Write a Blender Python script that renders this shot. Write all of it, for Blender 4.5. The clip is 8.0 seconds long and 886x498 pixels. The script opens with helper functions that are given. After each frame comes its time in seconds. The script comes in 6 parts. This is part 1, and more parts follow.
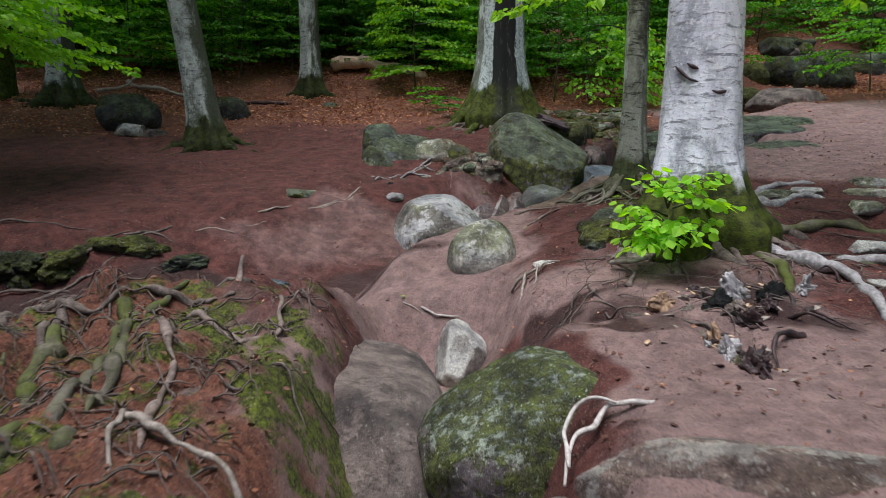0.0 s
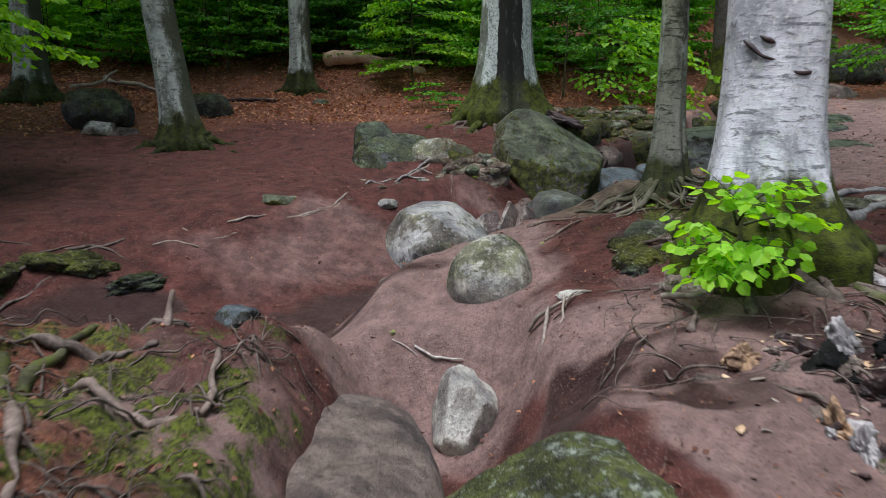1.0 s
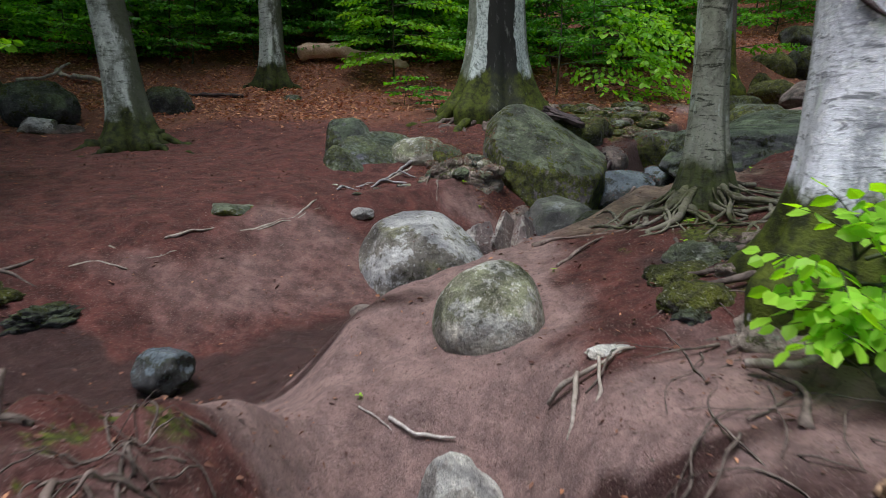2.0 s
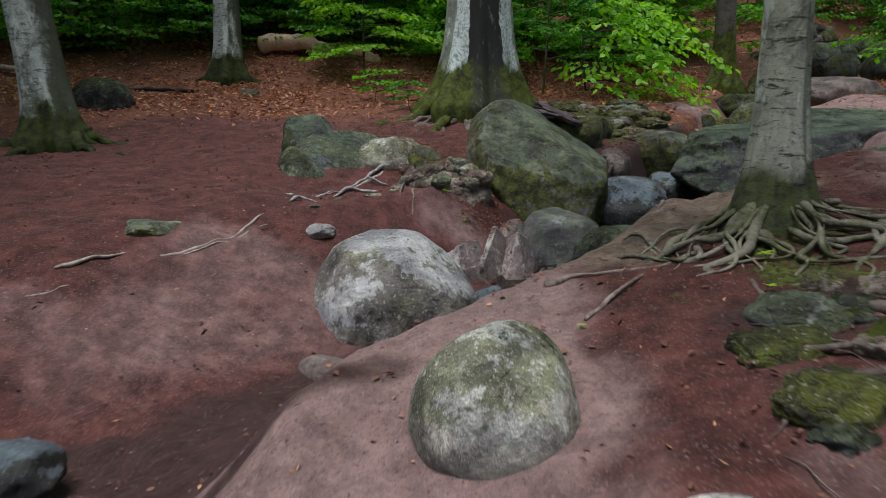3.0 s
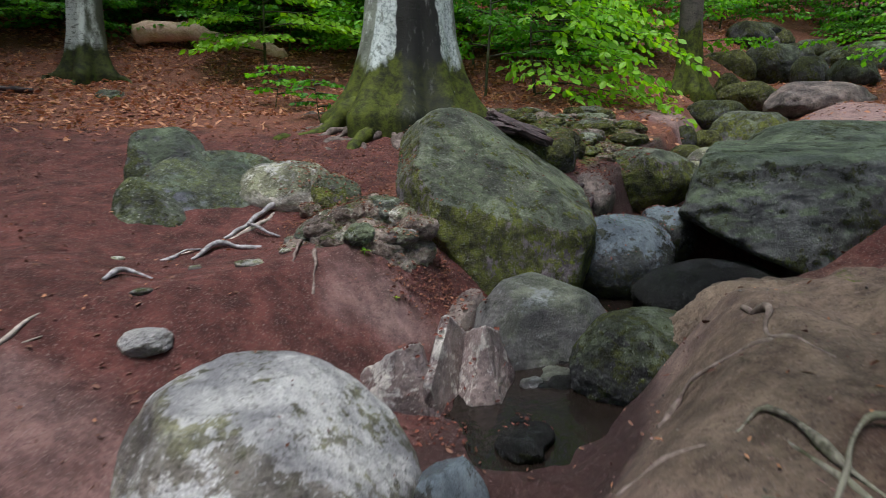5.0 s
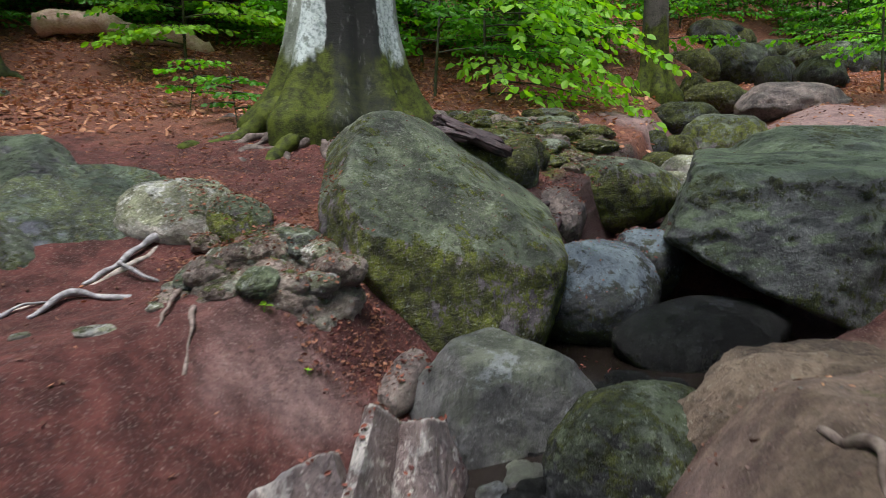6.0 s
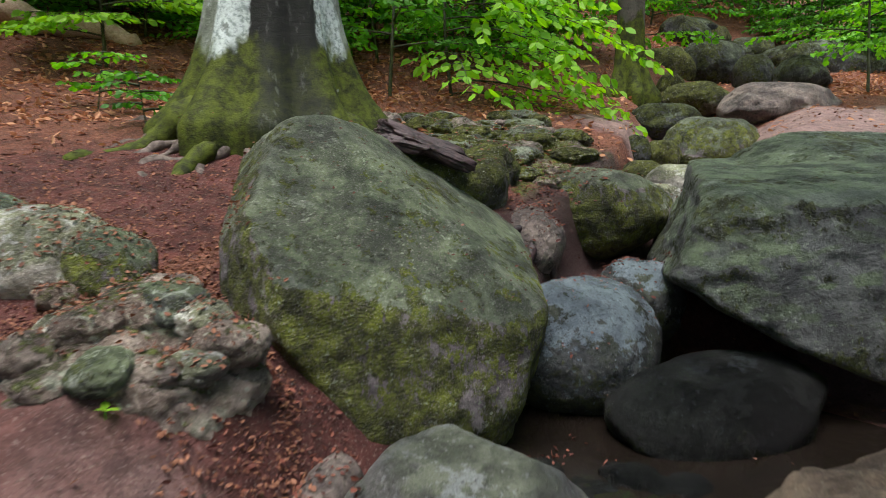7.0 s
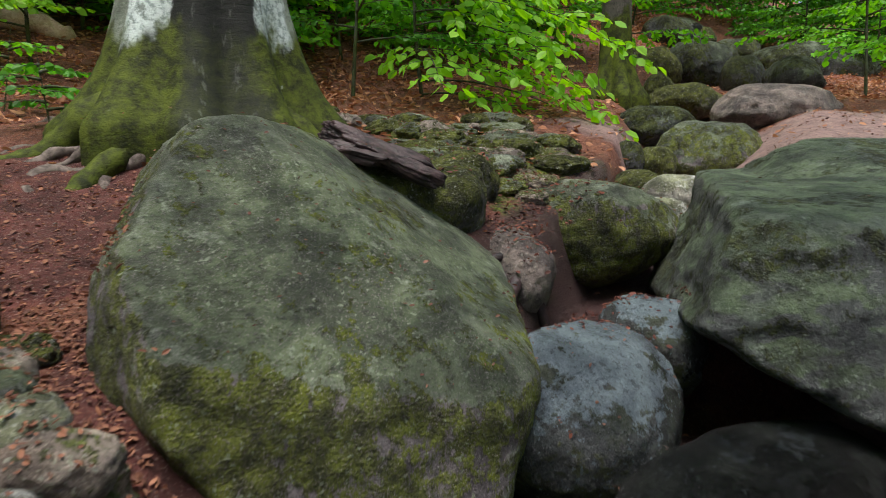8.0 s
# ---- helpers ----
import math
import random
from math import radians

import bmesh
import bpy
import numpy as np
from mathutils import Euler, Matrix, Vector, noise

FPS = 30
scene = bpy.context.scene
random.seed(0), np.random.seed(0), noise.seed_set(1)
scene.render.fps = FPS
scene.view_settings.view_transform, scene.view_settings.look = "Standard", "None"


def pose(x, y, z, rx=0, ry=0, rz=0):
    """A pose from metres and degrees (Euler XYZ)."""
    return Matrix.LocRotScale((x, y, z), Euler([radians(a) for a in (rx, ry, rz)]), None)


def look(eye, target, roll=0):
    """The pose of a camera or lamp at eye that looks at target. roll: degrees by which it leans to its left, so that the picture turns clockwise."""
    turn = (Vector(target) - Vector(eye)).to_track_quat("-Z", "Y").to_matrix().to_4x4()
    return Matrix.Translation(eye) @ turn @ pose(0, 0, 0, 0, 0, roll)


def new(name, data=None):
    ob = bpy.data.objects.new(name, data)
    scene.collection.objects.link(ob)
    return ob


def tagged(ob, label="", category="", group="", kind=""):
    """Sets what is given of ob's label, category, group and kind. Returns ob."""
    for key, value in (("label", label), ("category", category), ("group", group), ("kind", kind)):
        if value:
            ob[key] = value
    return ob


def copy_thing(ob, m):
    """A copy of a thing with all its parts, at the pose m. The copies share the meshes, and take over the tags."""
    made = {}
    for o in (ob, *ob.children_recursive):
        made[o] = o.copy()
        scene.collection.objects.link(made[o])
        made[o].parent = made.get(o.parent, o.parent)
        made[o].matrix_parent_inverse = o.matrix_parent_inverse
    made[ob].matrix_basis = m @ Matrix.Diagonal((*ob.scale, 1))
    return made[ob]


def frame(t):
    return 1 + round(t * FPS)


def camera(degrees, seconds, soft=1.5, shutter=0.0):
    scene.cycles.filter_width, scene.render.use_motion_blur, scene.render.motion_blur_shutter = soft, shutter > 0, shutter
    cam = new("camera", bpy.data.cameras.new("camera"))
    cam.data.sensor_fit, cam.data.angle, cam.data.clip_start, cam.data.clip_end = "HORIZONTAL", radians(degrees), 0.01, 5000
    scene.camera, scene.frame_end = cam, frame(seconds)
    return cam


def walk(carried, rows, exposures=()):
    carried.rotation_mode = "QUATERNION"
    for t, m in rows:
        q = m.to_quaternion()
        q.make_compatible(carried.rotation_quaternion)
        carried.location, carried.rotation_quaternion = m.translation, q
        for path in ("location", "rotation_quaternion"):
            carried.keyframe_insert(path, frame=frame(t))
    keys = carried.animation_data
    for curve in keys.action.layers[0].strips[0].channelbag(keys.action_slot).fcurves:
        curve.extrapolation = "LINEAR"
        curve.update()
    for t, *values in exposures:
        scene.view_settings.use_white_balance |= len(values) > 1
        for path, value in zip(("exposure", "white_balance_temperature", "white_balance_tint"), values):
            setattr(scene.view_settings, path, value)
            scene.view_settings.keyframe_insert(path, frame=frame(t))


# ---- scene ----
cam = camera(66.1, 8.0, soft=0.9, shutter=0.45)
METRES, EYE, TILT, LEAN, TURN = 7.5, 1.4, -8.5, 0.0, 0.0
ROWS = [
    (0.0, 0.0, 0.0, 0.0, 0.0, 0.0, 0.0),
    (0.5, 0.0002, 0.0609, 0.0073, 0.01, 0.06, -0.03),
    (1.0, 0.0007, 0.1279, 0.0169, 0.0, 0.12, -0.03),
    (1.5, 0.0008, 0.1914, 0.0256, -0.44, 0.14, 0.03),
    (3.0, 0.0013, 0.4054, 0.0591, -3.47, 0.27, 0.23),
    (3.5, 0.0025, 0.4708, 0.0776, -4.61, 0.27, 0.34),
    (4.0, 0.0042, 0.5392, 0.095, -6.23, 0.3, 0.59),
    (5.5, 0.0369, 0.7151, 0.1353, -11.53, 0.27, 1.5),
    (6.0, 0.0556, 0.7718, 0.149, -13.4, 0.23, 1.82),
    (6.5, 0.0737, 0.8219, 0.1618, -14.83, 0.18, 2.05),
    (7.0, 0.0939, 0.8744, 0.1743, -16.23, 0.07, 2.24),
    (7.5, 0.1129, 0.92, 0.1832, -17.34, 0.13, 2.39),
    (8.0, 0.1281, 0.9607, 0.1907, -18.21, 0.33, 2.41),
]
walk(cam, [(t, pose(0, 0, EYE, TILT, LEAN, TURN) @ pose(METRES * x, METRES * y, METRES * z, 90 + pitch, roll, yaw)) for t, x, y, z, yaw, pitch, roll in ROWS],
     [(0.0, 0.84, 6050, 16), (3.5, 0.82, 6050, 17), (5.5, 1.33, 6050, 18), (7.0, 1.56, 6350, 15), (7.5, 1.68, 6400, 14), (8.0, 1.46, 6450, 14)])

# world and light: an overcast spring day above a beech wood
world = bpy.data.worlds.new("overcast_sky")
scene.world = world
world.use_nodes = True
sky = world.node_tree.nodes.new("ShaderNodeTexSky")
sky.sky_type, sky.sun_disc = "NISHITA", False
sky.sun_elevation, sky.sun_rotation, sky.air_density, sky.dust_density = radians(72), radians(212), 1.0, 2.5
world.node_tree.nodes["Background"].inputs["Strength"].default_value = 0.047
world.node_tree.links.new(sky.outputs["Color"], world.node_tree.nodes["Background"].inputs["Color"])
sun = new("sun", bpy.data.lights.new("sun", "SUN"))
sun.data.energy, sun.data.angle, sun.data.color = 3.0, radians(38), (1.0, 0.98, 0.95)
sun.matrix_world = look((-4, -6, 30), (0, 0, 0))

rng = np.random.default_rng(7)


# ---- materials ----
class Mat:
    """A short way to write a node material."""

    def __init__(self, name, rough=0.8, spec=0.3):
        self.m = bpy.data.materials.new(name)
        self.m.use_nodes = True
        self.n, self.l = self.m.node_tree.nodes, self.m.node_tree.links
        self.b = self.n["Principled BSDF"]
        self.b.inputs["Roughness"].default_value = rough
        self.b.inputs["Specular IOR Level"].default_value = spec
        self.geo = self.n.new("ShaderNodeNewGeometry")
        self.pos = self.geo.outputs["Position"]

    def put(self, sock, v):
        if isinstance(v, bpy.types.NodeSocket):
            self.l.new(v, sock)
        elif isinstance(v, (tuple, list)):
            sock.default_value = (*v, 1) if len(v) == 3 and sock.type == "RGBA" else v
        else:
            sock.default_value = v

    def noise(self, scale, detail=4, rough=0.55, stretch=None, shift=0.0, warp=0.0):
        t = self.n.new("ShaderNodeTexNoise")
        t.inputs["Scale"].default_value, t.inputs["Detail"].default_value, t.inputs["Roughness"].default_value = scale, detail, rough
        t.inputs["Distortion"].default_value = warp
        v = self.n.new("ShaderNodeMapping")
        v.inputs["Scale"].default_value = stretch or (1, 1, 1)
        v.inputs["Location"].default_value = (shift, shift * 1.7, shift * 0.6)
        self.l.new(self.pos, v.inputs["Vector"])
        self.l.new(v.outputs["Vector"], t.inputs["Vector"])
        return t.outputs["Fac"]

    def cells(self, scale, feature="F1", stretch=None):
        t = self.n.new("ShaderNodeTexVoronoi")
        t.feature = feature
        t.inputs["Scale"].default_value = scale
        v = self.n.new("ShaderNodeMapping")
        v.inputs["Scale"].default_value = stretch or (1, 1, 1)
        self.l.new(self.pos, v.inputs["Vector"])
        self.l.new(v.outputs["Vector"], t.inputs["Vector"])
        return t.outputs["Distance"]

    def step(self, v, a, b):
        t = self.n.new("ShaderNodeMapRange")
        t.interpolation_type = "SMOOTHSTEP"
        self.put(t.inputs["Value"], v)
        t.inputs["From Min"].default_value, t.inputs["From Max"].default_value = a, b
        return t.outputs["Result"]

    def calc(self, op, a, b=0.0, c=0.0):
        t = self.n.new("ShaderNodeMath")
        t.operation = op
        for s, v in zip(t.inputs, (a, b, c)):
            self.put(s, v)
        return t.outputs[0]

    def mix(self, f, a, b, mode="MIX"):
        t = self.n.new("ShaderNodeMix")
        t.data_type, t.blend_type = "RGBA", mode
        self.put(t.inputs["Factor"], f)
        self.put(t.inputs[6], a)
        self.put(t.inputs[7], b)
        return t.outputs[2]

    def xyz(self, v):
        t = self.n.new("ShaderNodeSeparateXYZ")
        self.l.new(v, t.inputs[0])
        return t.outputs

    def attr(self, name):
        t = self.n.new("ShaderNodeAttribute")
        t.attribute_name = name
        return t.outputs["Fac"]

    def island(self):
        return self.geo.outputs["Random Per Island"]

    def own(self):
        return self.n.new("ShaderNodeObjectInfo").outputs["Random"]

    def hue(self, col, h, s, v):
        t = self.n.new("ShaderNodeHueSaturation")
        for k, x in (("Hue", h), ("Saturation", s), ("Value", v), ("Color", col)):
            self.put(t.inputs[k], x)
        return t.outputs[0]

    def done(self, col, rough=None, height=None, strength=0.5, dist=0.02):
        self.put(self.b.inputs["Base Color"], col)
        if rough is not None:
            self.put(self.b.inputs["Roughness"], rough)
        if height is not None:
            t = self.n.new("ShaderNodeBump")
            t.inputs["Strength"].default_value, t.inputs["Distance"].default_value = strength, dist
            self.l.new(height, t.inputs["Height"])
            self.l.new(t.outputs["Normal"], self.b.inputs["Normal"])
        return self.m


def rock_material(name, base, dark, moss=0.5, moss_up=0.3, lichen=0.3, rough=0.75, moss_col=(0.075, 0.085, 0.018), lichen_sheen_col=(0.42, 0.43, 0.36), spec=0.3, film=0.0, film_col=(0.12, 0.15, 0.085), lichen_sheen_up=0.0, worn=0.5, streak=0.0, lichen_size=1.0, depth=0.085, film_up=0.3):
    """Granite with stains and grain; a thin green film, moss in patches and pale lichen, as much as given, which on wet
    rocks is painted sky sheen; worn: pale on its ridges; streak: moss in runs down the steep sides.
    """
    m = Mat(name, rough, spec)
    big, mid, fine, tiny = m.noise(1.9, 10, 0.62), m.noise(6, 10, 0.66, shift=3, warp=0.3), m.noise(38, 6, 0.75), m.noise(150, 4, 0.8, shift=2)
    up = m.xyz(m.geo.outputs["Normal"])[2]
    col = m.mix(m.step(big, 0.4, 0.6), dark, base)
    col = m.mix(m.calc("MULTIPLY", m.step(mid, 0.5, 0.6), 0.7), col, tuple(min(1, c * 1.4) for c in base))
    if film:
        f = m.calc("ADD", m.noise(2.6, 10, 0.66, shift=41), m.calc("MULTIPLY_ADD", up, film_up, 0.15 - 0.5 * film_up))
        f = m.calc("ADD", f, m.calc("MULTIPLY", m.calc("SUBTRACT", fine, 0.5), 0.4))
        green = m.mix(m.step(mid, 0.42, 0.58), tuple(c * 0.6 for c in film_col), tuple(c * 1.35 for c in film_col))
        col = m.mix(m.calc("MULTIPLY", m.step(f, 0.63 - 0.25 * film, 0.75 - 0.25 * film), 0.88), col, green)
    if lichen:
        spots = m.calc("ADD", m.noise(4.2 * lichen_size, 10, 0.7, shift=11), m.calc("MULTIPLY", m.noise(26, 5, 0.7, shift=5), 0.35))
        spots = m.calc("ADD", spots, m.calc("MULTIPLY", up, lichen_sheen_up)) if lichen_sheen_up else spots
        col = m.mix(m.calc("MULTIPLY", m.step(spots, 0.89 - 0.24 * lichen, 0.945 - 0.235 * lichen), 0.88), col, m.mix(m.step(tiny, 0.38, 0.58), tuple(c * 0.66 for c in lichen_sheen_col), lichen_sheen_col))
    if worn:
        rub = m.calc("ADD", m.attr("ridge"), m.calc("MULTIPLY", m.calc("SUBTRACT", m.noise(9, 8, 0.7, shift=63), 0.5), 2.4))
        col = m.mix(m.calc("MULTIPLY", m.step(rub, 0.75, 1.15), worn), col, m.mix(m.step(fine, 0.4, 0.6), tuple(c * 0.55 for c in lichen_sheen_col), tuple(c * 0.9 for c in lichen_sheen_col)))
    patch = m.calc("ADD", m.noise(2.1, 10, 0.66, shift=21, warp=0.4), m.calc("MULTIPLY", m.noise(20, 6, 0.75, shift=8), 0.8))
    patch = m.calc("ADD", patch, m.calc("MULTIPLY", up, moss_up))
    if streak:
        patch = m.calc("ADD", patch, m.calc("MULTIPLY", m.calc("SUBTRACT", m.noise(13, 8, 0.72, stretch=(1, 1, 0.28), shift=71), 0.5), streak))
    mask = m.step(patch, 1.245 - 0.55 * moss, 1.315 - 0.53 * moss)
    tone = m.mix(m.step(m.noise(16, 6, 0.7, shift=31), 0.38, 0.62), tuple(c * 0.42 for c in moss_col), tuple(min(1, c * 1.6) for c in moss_col))
    col = m.mix(m.calc("MULTIPLY", mask, 0.92), col, tone)
    # crystals, pits and pale flecks
    col = m.mix(m.calc("MULTIPLY", m.step(fine, 0.53, 0.61), 0.5), col, tuple(c * 0.4 for c in dark))
    col = m.mix(m.calc("MULTIPLY", m.step(tiny, 0.54, 0.62), 0.4), col, tuple(min(1, c * 1.9) for c in base))
    fleck = m.step(m.noise(48, 3, 0.6, shift=77), 0.62, 0.66)
    col = m.mix(m.calc("MULTIPLY", fleck, 0.55), col, tuple(min(1, c * 1.15) for c in lichen_sheen_col))
    blot = m.mix(m.step(m.noise(3.6, 10, 0.68, shift=51, warp=0.3), 0.38, 0.62), (0.46, 0.46, 0.48), (1.4, 1.4, 1.34))
    col = m.mix(0.85, col, blot, "MULTIPLY")
    h = m.calc("ADD", m.calc("MULTIPLY", mid, 0.8), m.calc("MULTIPLY", fine, 0.45))
    h = m.calc("ADD", h, m.calc("MULTIPLY", tiny, 0.12))
    h = m.calc("ADD", h, m.calc("MULTIPLY", m.calc("MULTIPLY", mask, m.noise(95, 3)), 0.5))
    return m.done(col, m.calc("ADD", m.calc("MULTIPLY", mask, 0.95 - rough), rough), h, 1.0, depth)


def bark_material(name, base, dark, moss_h, streak=0.5, pale=0.4, fluted=False, moss_most=1.0, algae=0.0, tint=1.0):
    """Smooth beech bark: grey, blotched, with darker cross streaks and pale crust; moss climbs from the foot to about moss_h."""
    m = Mat(name, 0.8, 0.25)
    run = m.noise(4.5, 6, 0.68, stretch=(1, 1, 0.6), warp=0.6)
    ring = m.noise(8, 5, 0.7, stretch=(0.8, 0.8, 3.6), shift=4, warp=0.5)
    spot = m.noise(30, 5, 0.75, shift=9)
    col = m.mix(m.step(run, 0.34, 0.6), dark, base)
    col = m.mix(m.calc("MULTIPLY", m.step(ring, 0.53, 0.62), streak), col, tuple(c * 0.6 for c in dark))
    col = m.mix(m.calc("MULTIPLY", m.step(spot, 0.52, 0.66), 0.55), col, tuple(min(1, c * 1.3) for c in base))
    col = m.mix(m.calc("MULTIPLY", m.step(m.noise(60, 3, 0.7, shift=19), 0.56, 0.66), 0.5), col, tuple(c * 0.45 for c in dark))
    crust = m.step(m.noise(3.4, 6, 0.72, stretch=(1, 1, 0.4), shift=15), 0.62 - 0.15 * pale, 0.67 - 0.13 * pale)
    col = m.mix(m.calc("MULTIPLY", crust, 0.8 if pale > 0.2 else 0.0), col, (0.6, 0.66, 0.62))
    if fluted:
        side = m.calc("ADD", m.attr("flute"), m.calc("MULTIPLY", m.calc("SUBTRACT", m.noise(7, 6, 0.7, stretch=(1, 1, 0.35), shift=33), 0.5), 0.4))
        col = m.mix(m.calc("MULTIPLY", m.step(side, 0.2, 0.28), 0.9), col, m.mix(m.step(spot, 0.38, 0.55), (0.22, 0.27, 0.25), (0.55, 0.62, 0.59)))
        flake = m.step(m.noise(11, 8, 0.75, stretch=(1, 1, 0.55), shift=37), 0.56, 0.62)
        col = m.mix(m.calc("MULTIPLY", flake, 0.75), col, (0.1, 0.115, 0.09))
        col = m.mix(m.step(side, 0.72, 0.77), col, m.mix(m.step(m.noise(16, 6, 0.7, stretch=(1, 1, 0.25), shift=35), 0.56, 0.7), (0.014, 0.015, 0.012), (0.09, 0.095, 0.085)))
    if algae:
        face = m.calc("ADD", m.xyz(m.geo.outputs["Normal"])[0], m.calc("MULTIPLY", m.calc("SUBTRACT", m.noise(5, 6, 0.72, stretch=(1, 1, 0.4), shift=25), 0.5), 1.9))
        col = m.mix(m.calc("MULTIPLY", m.step(face, 0.25, 0.75), algae), col, m.mix(spot, (0.02, 0.024, 0.015), (0.07, 0.08, 0.04)))
    over = m.attr("over")
    edge = m.calc("ADD", over, m.calc("MULTIPLY", m.calc("SUBTRACT", m.noise(3.0, 5, 0.62, stretch=(1, 1, 0.5), shift=2), 0.5), -1.2 * moss_h - 0.35))
    mask = m.calc("SUBTRACT", 1.0, m.step(edge, moss_h - 0.05, moss_h + 0.08))
    mask = m.calc("MULTIPLY", m.calc("MULTIPLY", mask, m.step(m.noise(12, 4, 0.65, shift=6), 0.18, 0.34)), moss_most)
    tone = m.mix(m.step(m.noise(11, 8, 0.75), 0.36, 0.64), (0.016 * tint, 0.02 * tint, 0.003), (0.082 * tint, 0.105 * tint, 0.007))
    if fluted:
        mask = m.calc("MULTIPLY", mask, m.calc("SUBTRACT", 1.0, m.calc("MULTIPLY", m.step(side, 0.78, 0.95), 0.75)))
    col = m.mix(mask, col, tone)
    h = m.calc("ADD", m.calc("MULTIPLY", ring, 0.6), m.calc("MULTIPLY", spot, 0.5))
    h = m.calc("ADD", h, m.calc("MULTIPLY", m.calc("MULTIPLY", mask, m.noise(90, 2)), 0.7))
    return m.done(col, None, h, 0.5, 0.015)


def leaf_material(name, a, b, clear=0.45, dead=False):
    m = Mat(name, 0.5 if not dead else 0.75, 0.35)
    col = m.mix(m.island(), a, b)
    col = m.mix(m.calc("MULTIPLY", m.noise(22, 2), 0.35), col, tuple(c * 0.6 for c in a))
    m.put(m.b.inputs["Base Color"], col)
    if clear:
        t, mx, out = m.n.new("ShaderNodeBsdfTranslucent"), m.n.new("ShaderNodeMixShader"), m.n["Material Output"]
        m.l.new(m.hue(col, 0.495, 1.1, 1.5), t.inputs["Color"])
        mx.inputs[0].default_value = clear
        m.l.new(m.b.outputs[0], mx.inputs[1])
        m.l.new(t.outputs[0], mx.inputs[2])
        m.l.new(mx.outputs[0], out.inputs["Surface"])
    return m.m


def wood_material(name, a, b, rough=0.8):
    m = Mat(name, rough)
    grain = m.noise(7, 5, 0.65, stretch=(2, 2, 2), warp=1.2)
    col = m.mix(m.step(grain, 0.3, 0.7), a, b)
    col = m.mix(m.calc("MULTIPLY", m.step(m.noise(45, 3, 0.7, shift=3), 0.5, 0.7), 0.5), col, tuple(c * 0.45 for c in a))
    return m.done(col, None, m.noise(40, 4, 0.7), 0.5, 0.01)


def soil_material():
    m = Mat("soil", 0.8, 0.3)
    clay, litter, wet, moss = m.attr("clay"), m.attr("litter"), m.attr("wet"), m.attr("moss")
    n1, n2, n3, n4 = m.noise(1.1, 5, 0.6), m.noise(6, 8, 0.75, shift=4), m.noise(40, 6, 0.8, shift=8), m.noise(180, 3, 0.7)
    red = m.mix(m.step(n2, 0.35, 0.65), (0.05, 0.0135, 0.0102), (0.142, 0.045, 0.036))
    red = m.mix(m.calc("MULTIPLY", m.step(n3, 0.55, 0.72), 0.7), red, (0.22, 0.098, 0.082))
    pale = m.mix(m.step(n2, 0.2, 0.8), (0.21, 0.133, 0.121), (0.38, 0.255, 0.23))
    pale = m.mix(m.calc("MULTIPLY", m.step(n3, 0.5, 0.7), 0.4), pale, (0.14, 0.08, 0.06))
    f = m.calc("ADD", clay, m.calc("MULTIPLY", m.calc("SUBTRACT", n2, 0.5), 0.42))
    f = m.calc("ADD", f, m.calc("MULTIPLY", m.calc("SUBTRACT", n1, 0.5), 0.6))
    col = m.mix(m.step(f, 0.15, 0.85), red, pale)
    loam = m.mix(m.step(n2, 0.32, 0.68), (0.13, 0.09, 0.066), (0.33, 0.24, 0.18))
    col = m.mix(m.step(m.calc("ADD", m.attr("loam"), m.calc("MULTIPLY", m.calc("SUBTRACT", n2, 0.5), 0.6)), 0.2, 0.75), col, loam)
    lit = m.mix(m.step(n3, 0.35, 0.65), (0.095, 0.032, 0.019), (0.27, 0.105, 0.06))
    g = m.calc("ADD", litter, m.calc("MULTIPLY", m.calc("SUBTRACT", n2, 0.5), 0.8))
    col = m.mix(m.step(g, 0.3, 0.7), col, lit)
    k = m.calc("ADD", moss, m.calc("MULTIPLY", m.calc("SUBTRACT", m.noise(6, 6, 0.65, shift=17), 0.5), 2.2))
    mk = m.step(k, 0.62, 0.85)
    col = m.mix(mk, col, m.mix(m.step(n3, 0.4, 0.6), (0.032, 0.038, 0.008), (0.15, 0.185, 0.016)))
    # Dark wet soil; in the small holes the same tone stands for shade.
    w = m.step(m.calc("ADD", wet, m.calc("MULTIPLY", m.calc("SUBTRACT", n2, 0.5), 0.5)), 0.35, 0.7)
    col = m.mix(w, col, m.mix(n3, (0.03, 0.014, 0.014), (0.09, 0.046, 0.042)))
    blot = m.mix(m.step(m.noise(9, 8, 0.78, shift=61, warp=0.3), 0.4, 0.6), (0.7, 0.7, 0.72), (1.2, 1.18, 1.16))
    col = m.mix(0.8, col, blot, "MULTIPLY")
    col = m.mix(m.calc("MULTIPLY", m.step(m.noise(75, 5, 0.8, shift=23), 0.54, 0.62), 0.55), col, (0.045, 0.026, 0.021))
    col = m.mix(m.calc("MULTIPLY", m.step(m.noise(110, 3, 0.7, shift=27), 0.59, 0.65), 0.45), col, (0.42, 0.32, 0.28))
    col = m.mix(m.calc("MULTIPLY", m.step(m.noise(3.3, 9, 0.75, shift=29, warp=0.6), 0.52, 0.66), 0.42), col, m.mix(0.5, col, (0.06, 0.026, 0.022)))
    rough = m.calc("SUBTRACT", 0.8, m.calc("MULTIPLY", w, 0.42))
    h = m.calc("ADD", m.calc("MULTIPLY", n3, 0.7), m.calc("MULTIPLY", n4, 0.3))
    h = m.calc("ADD", h, m.calc("MULTIPLY", n2, 0.9))
    return m.done(col, rough, h, 0.9, 0.035)


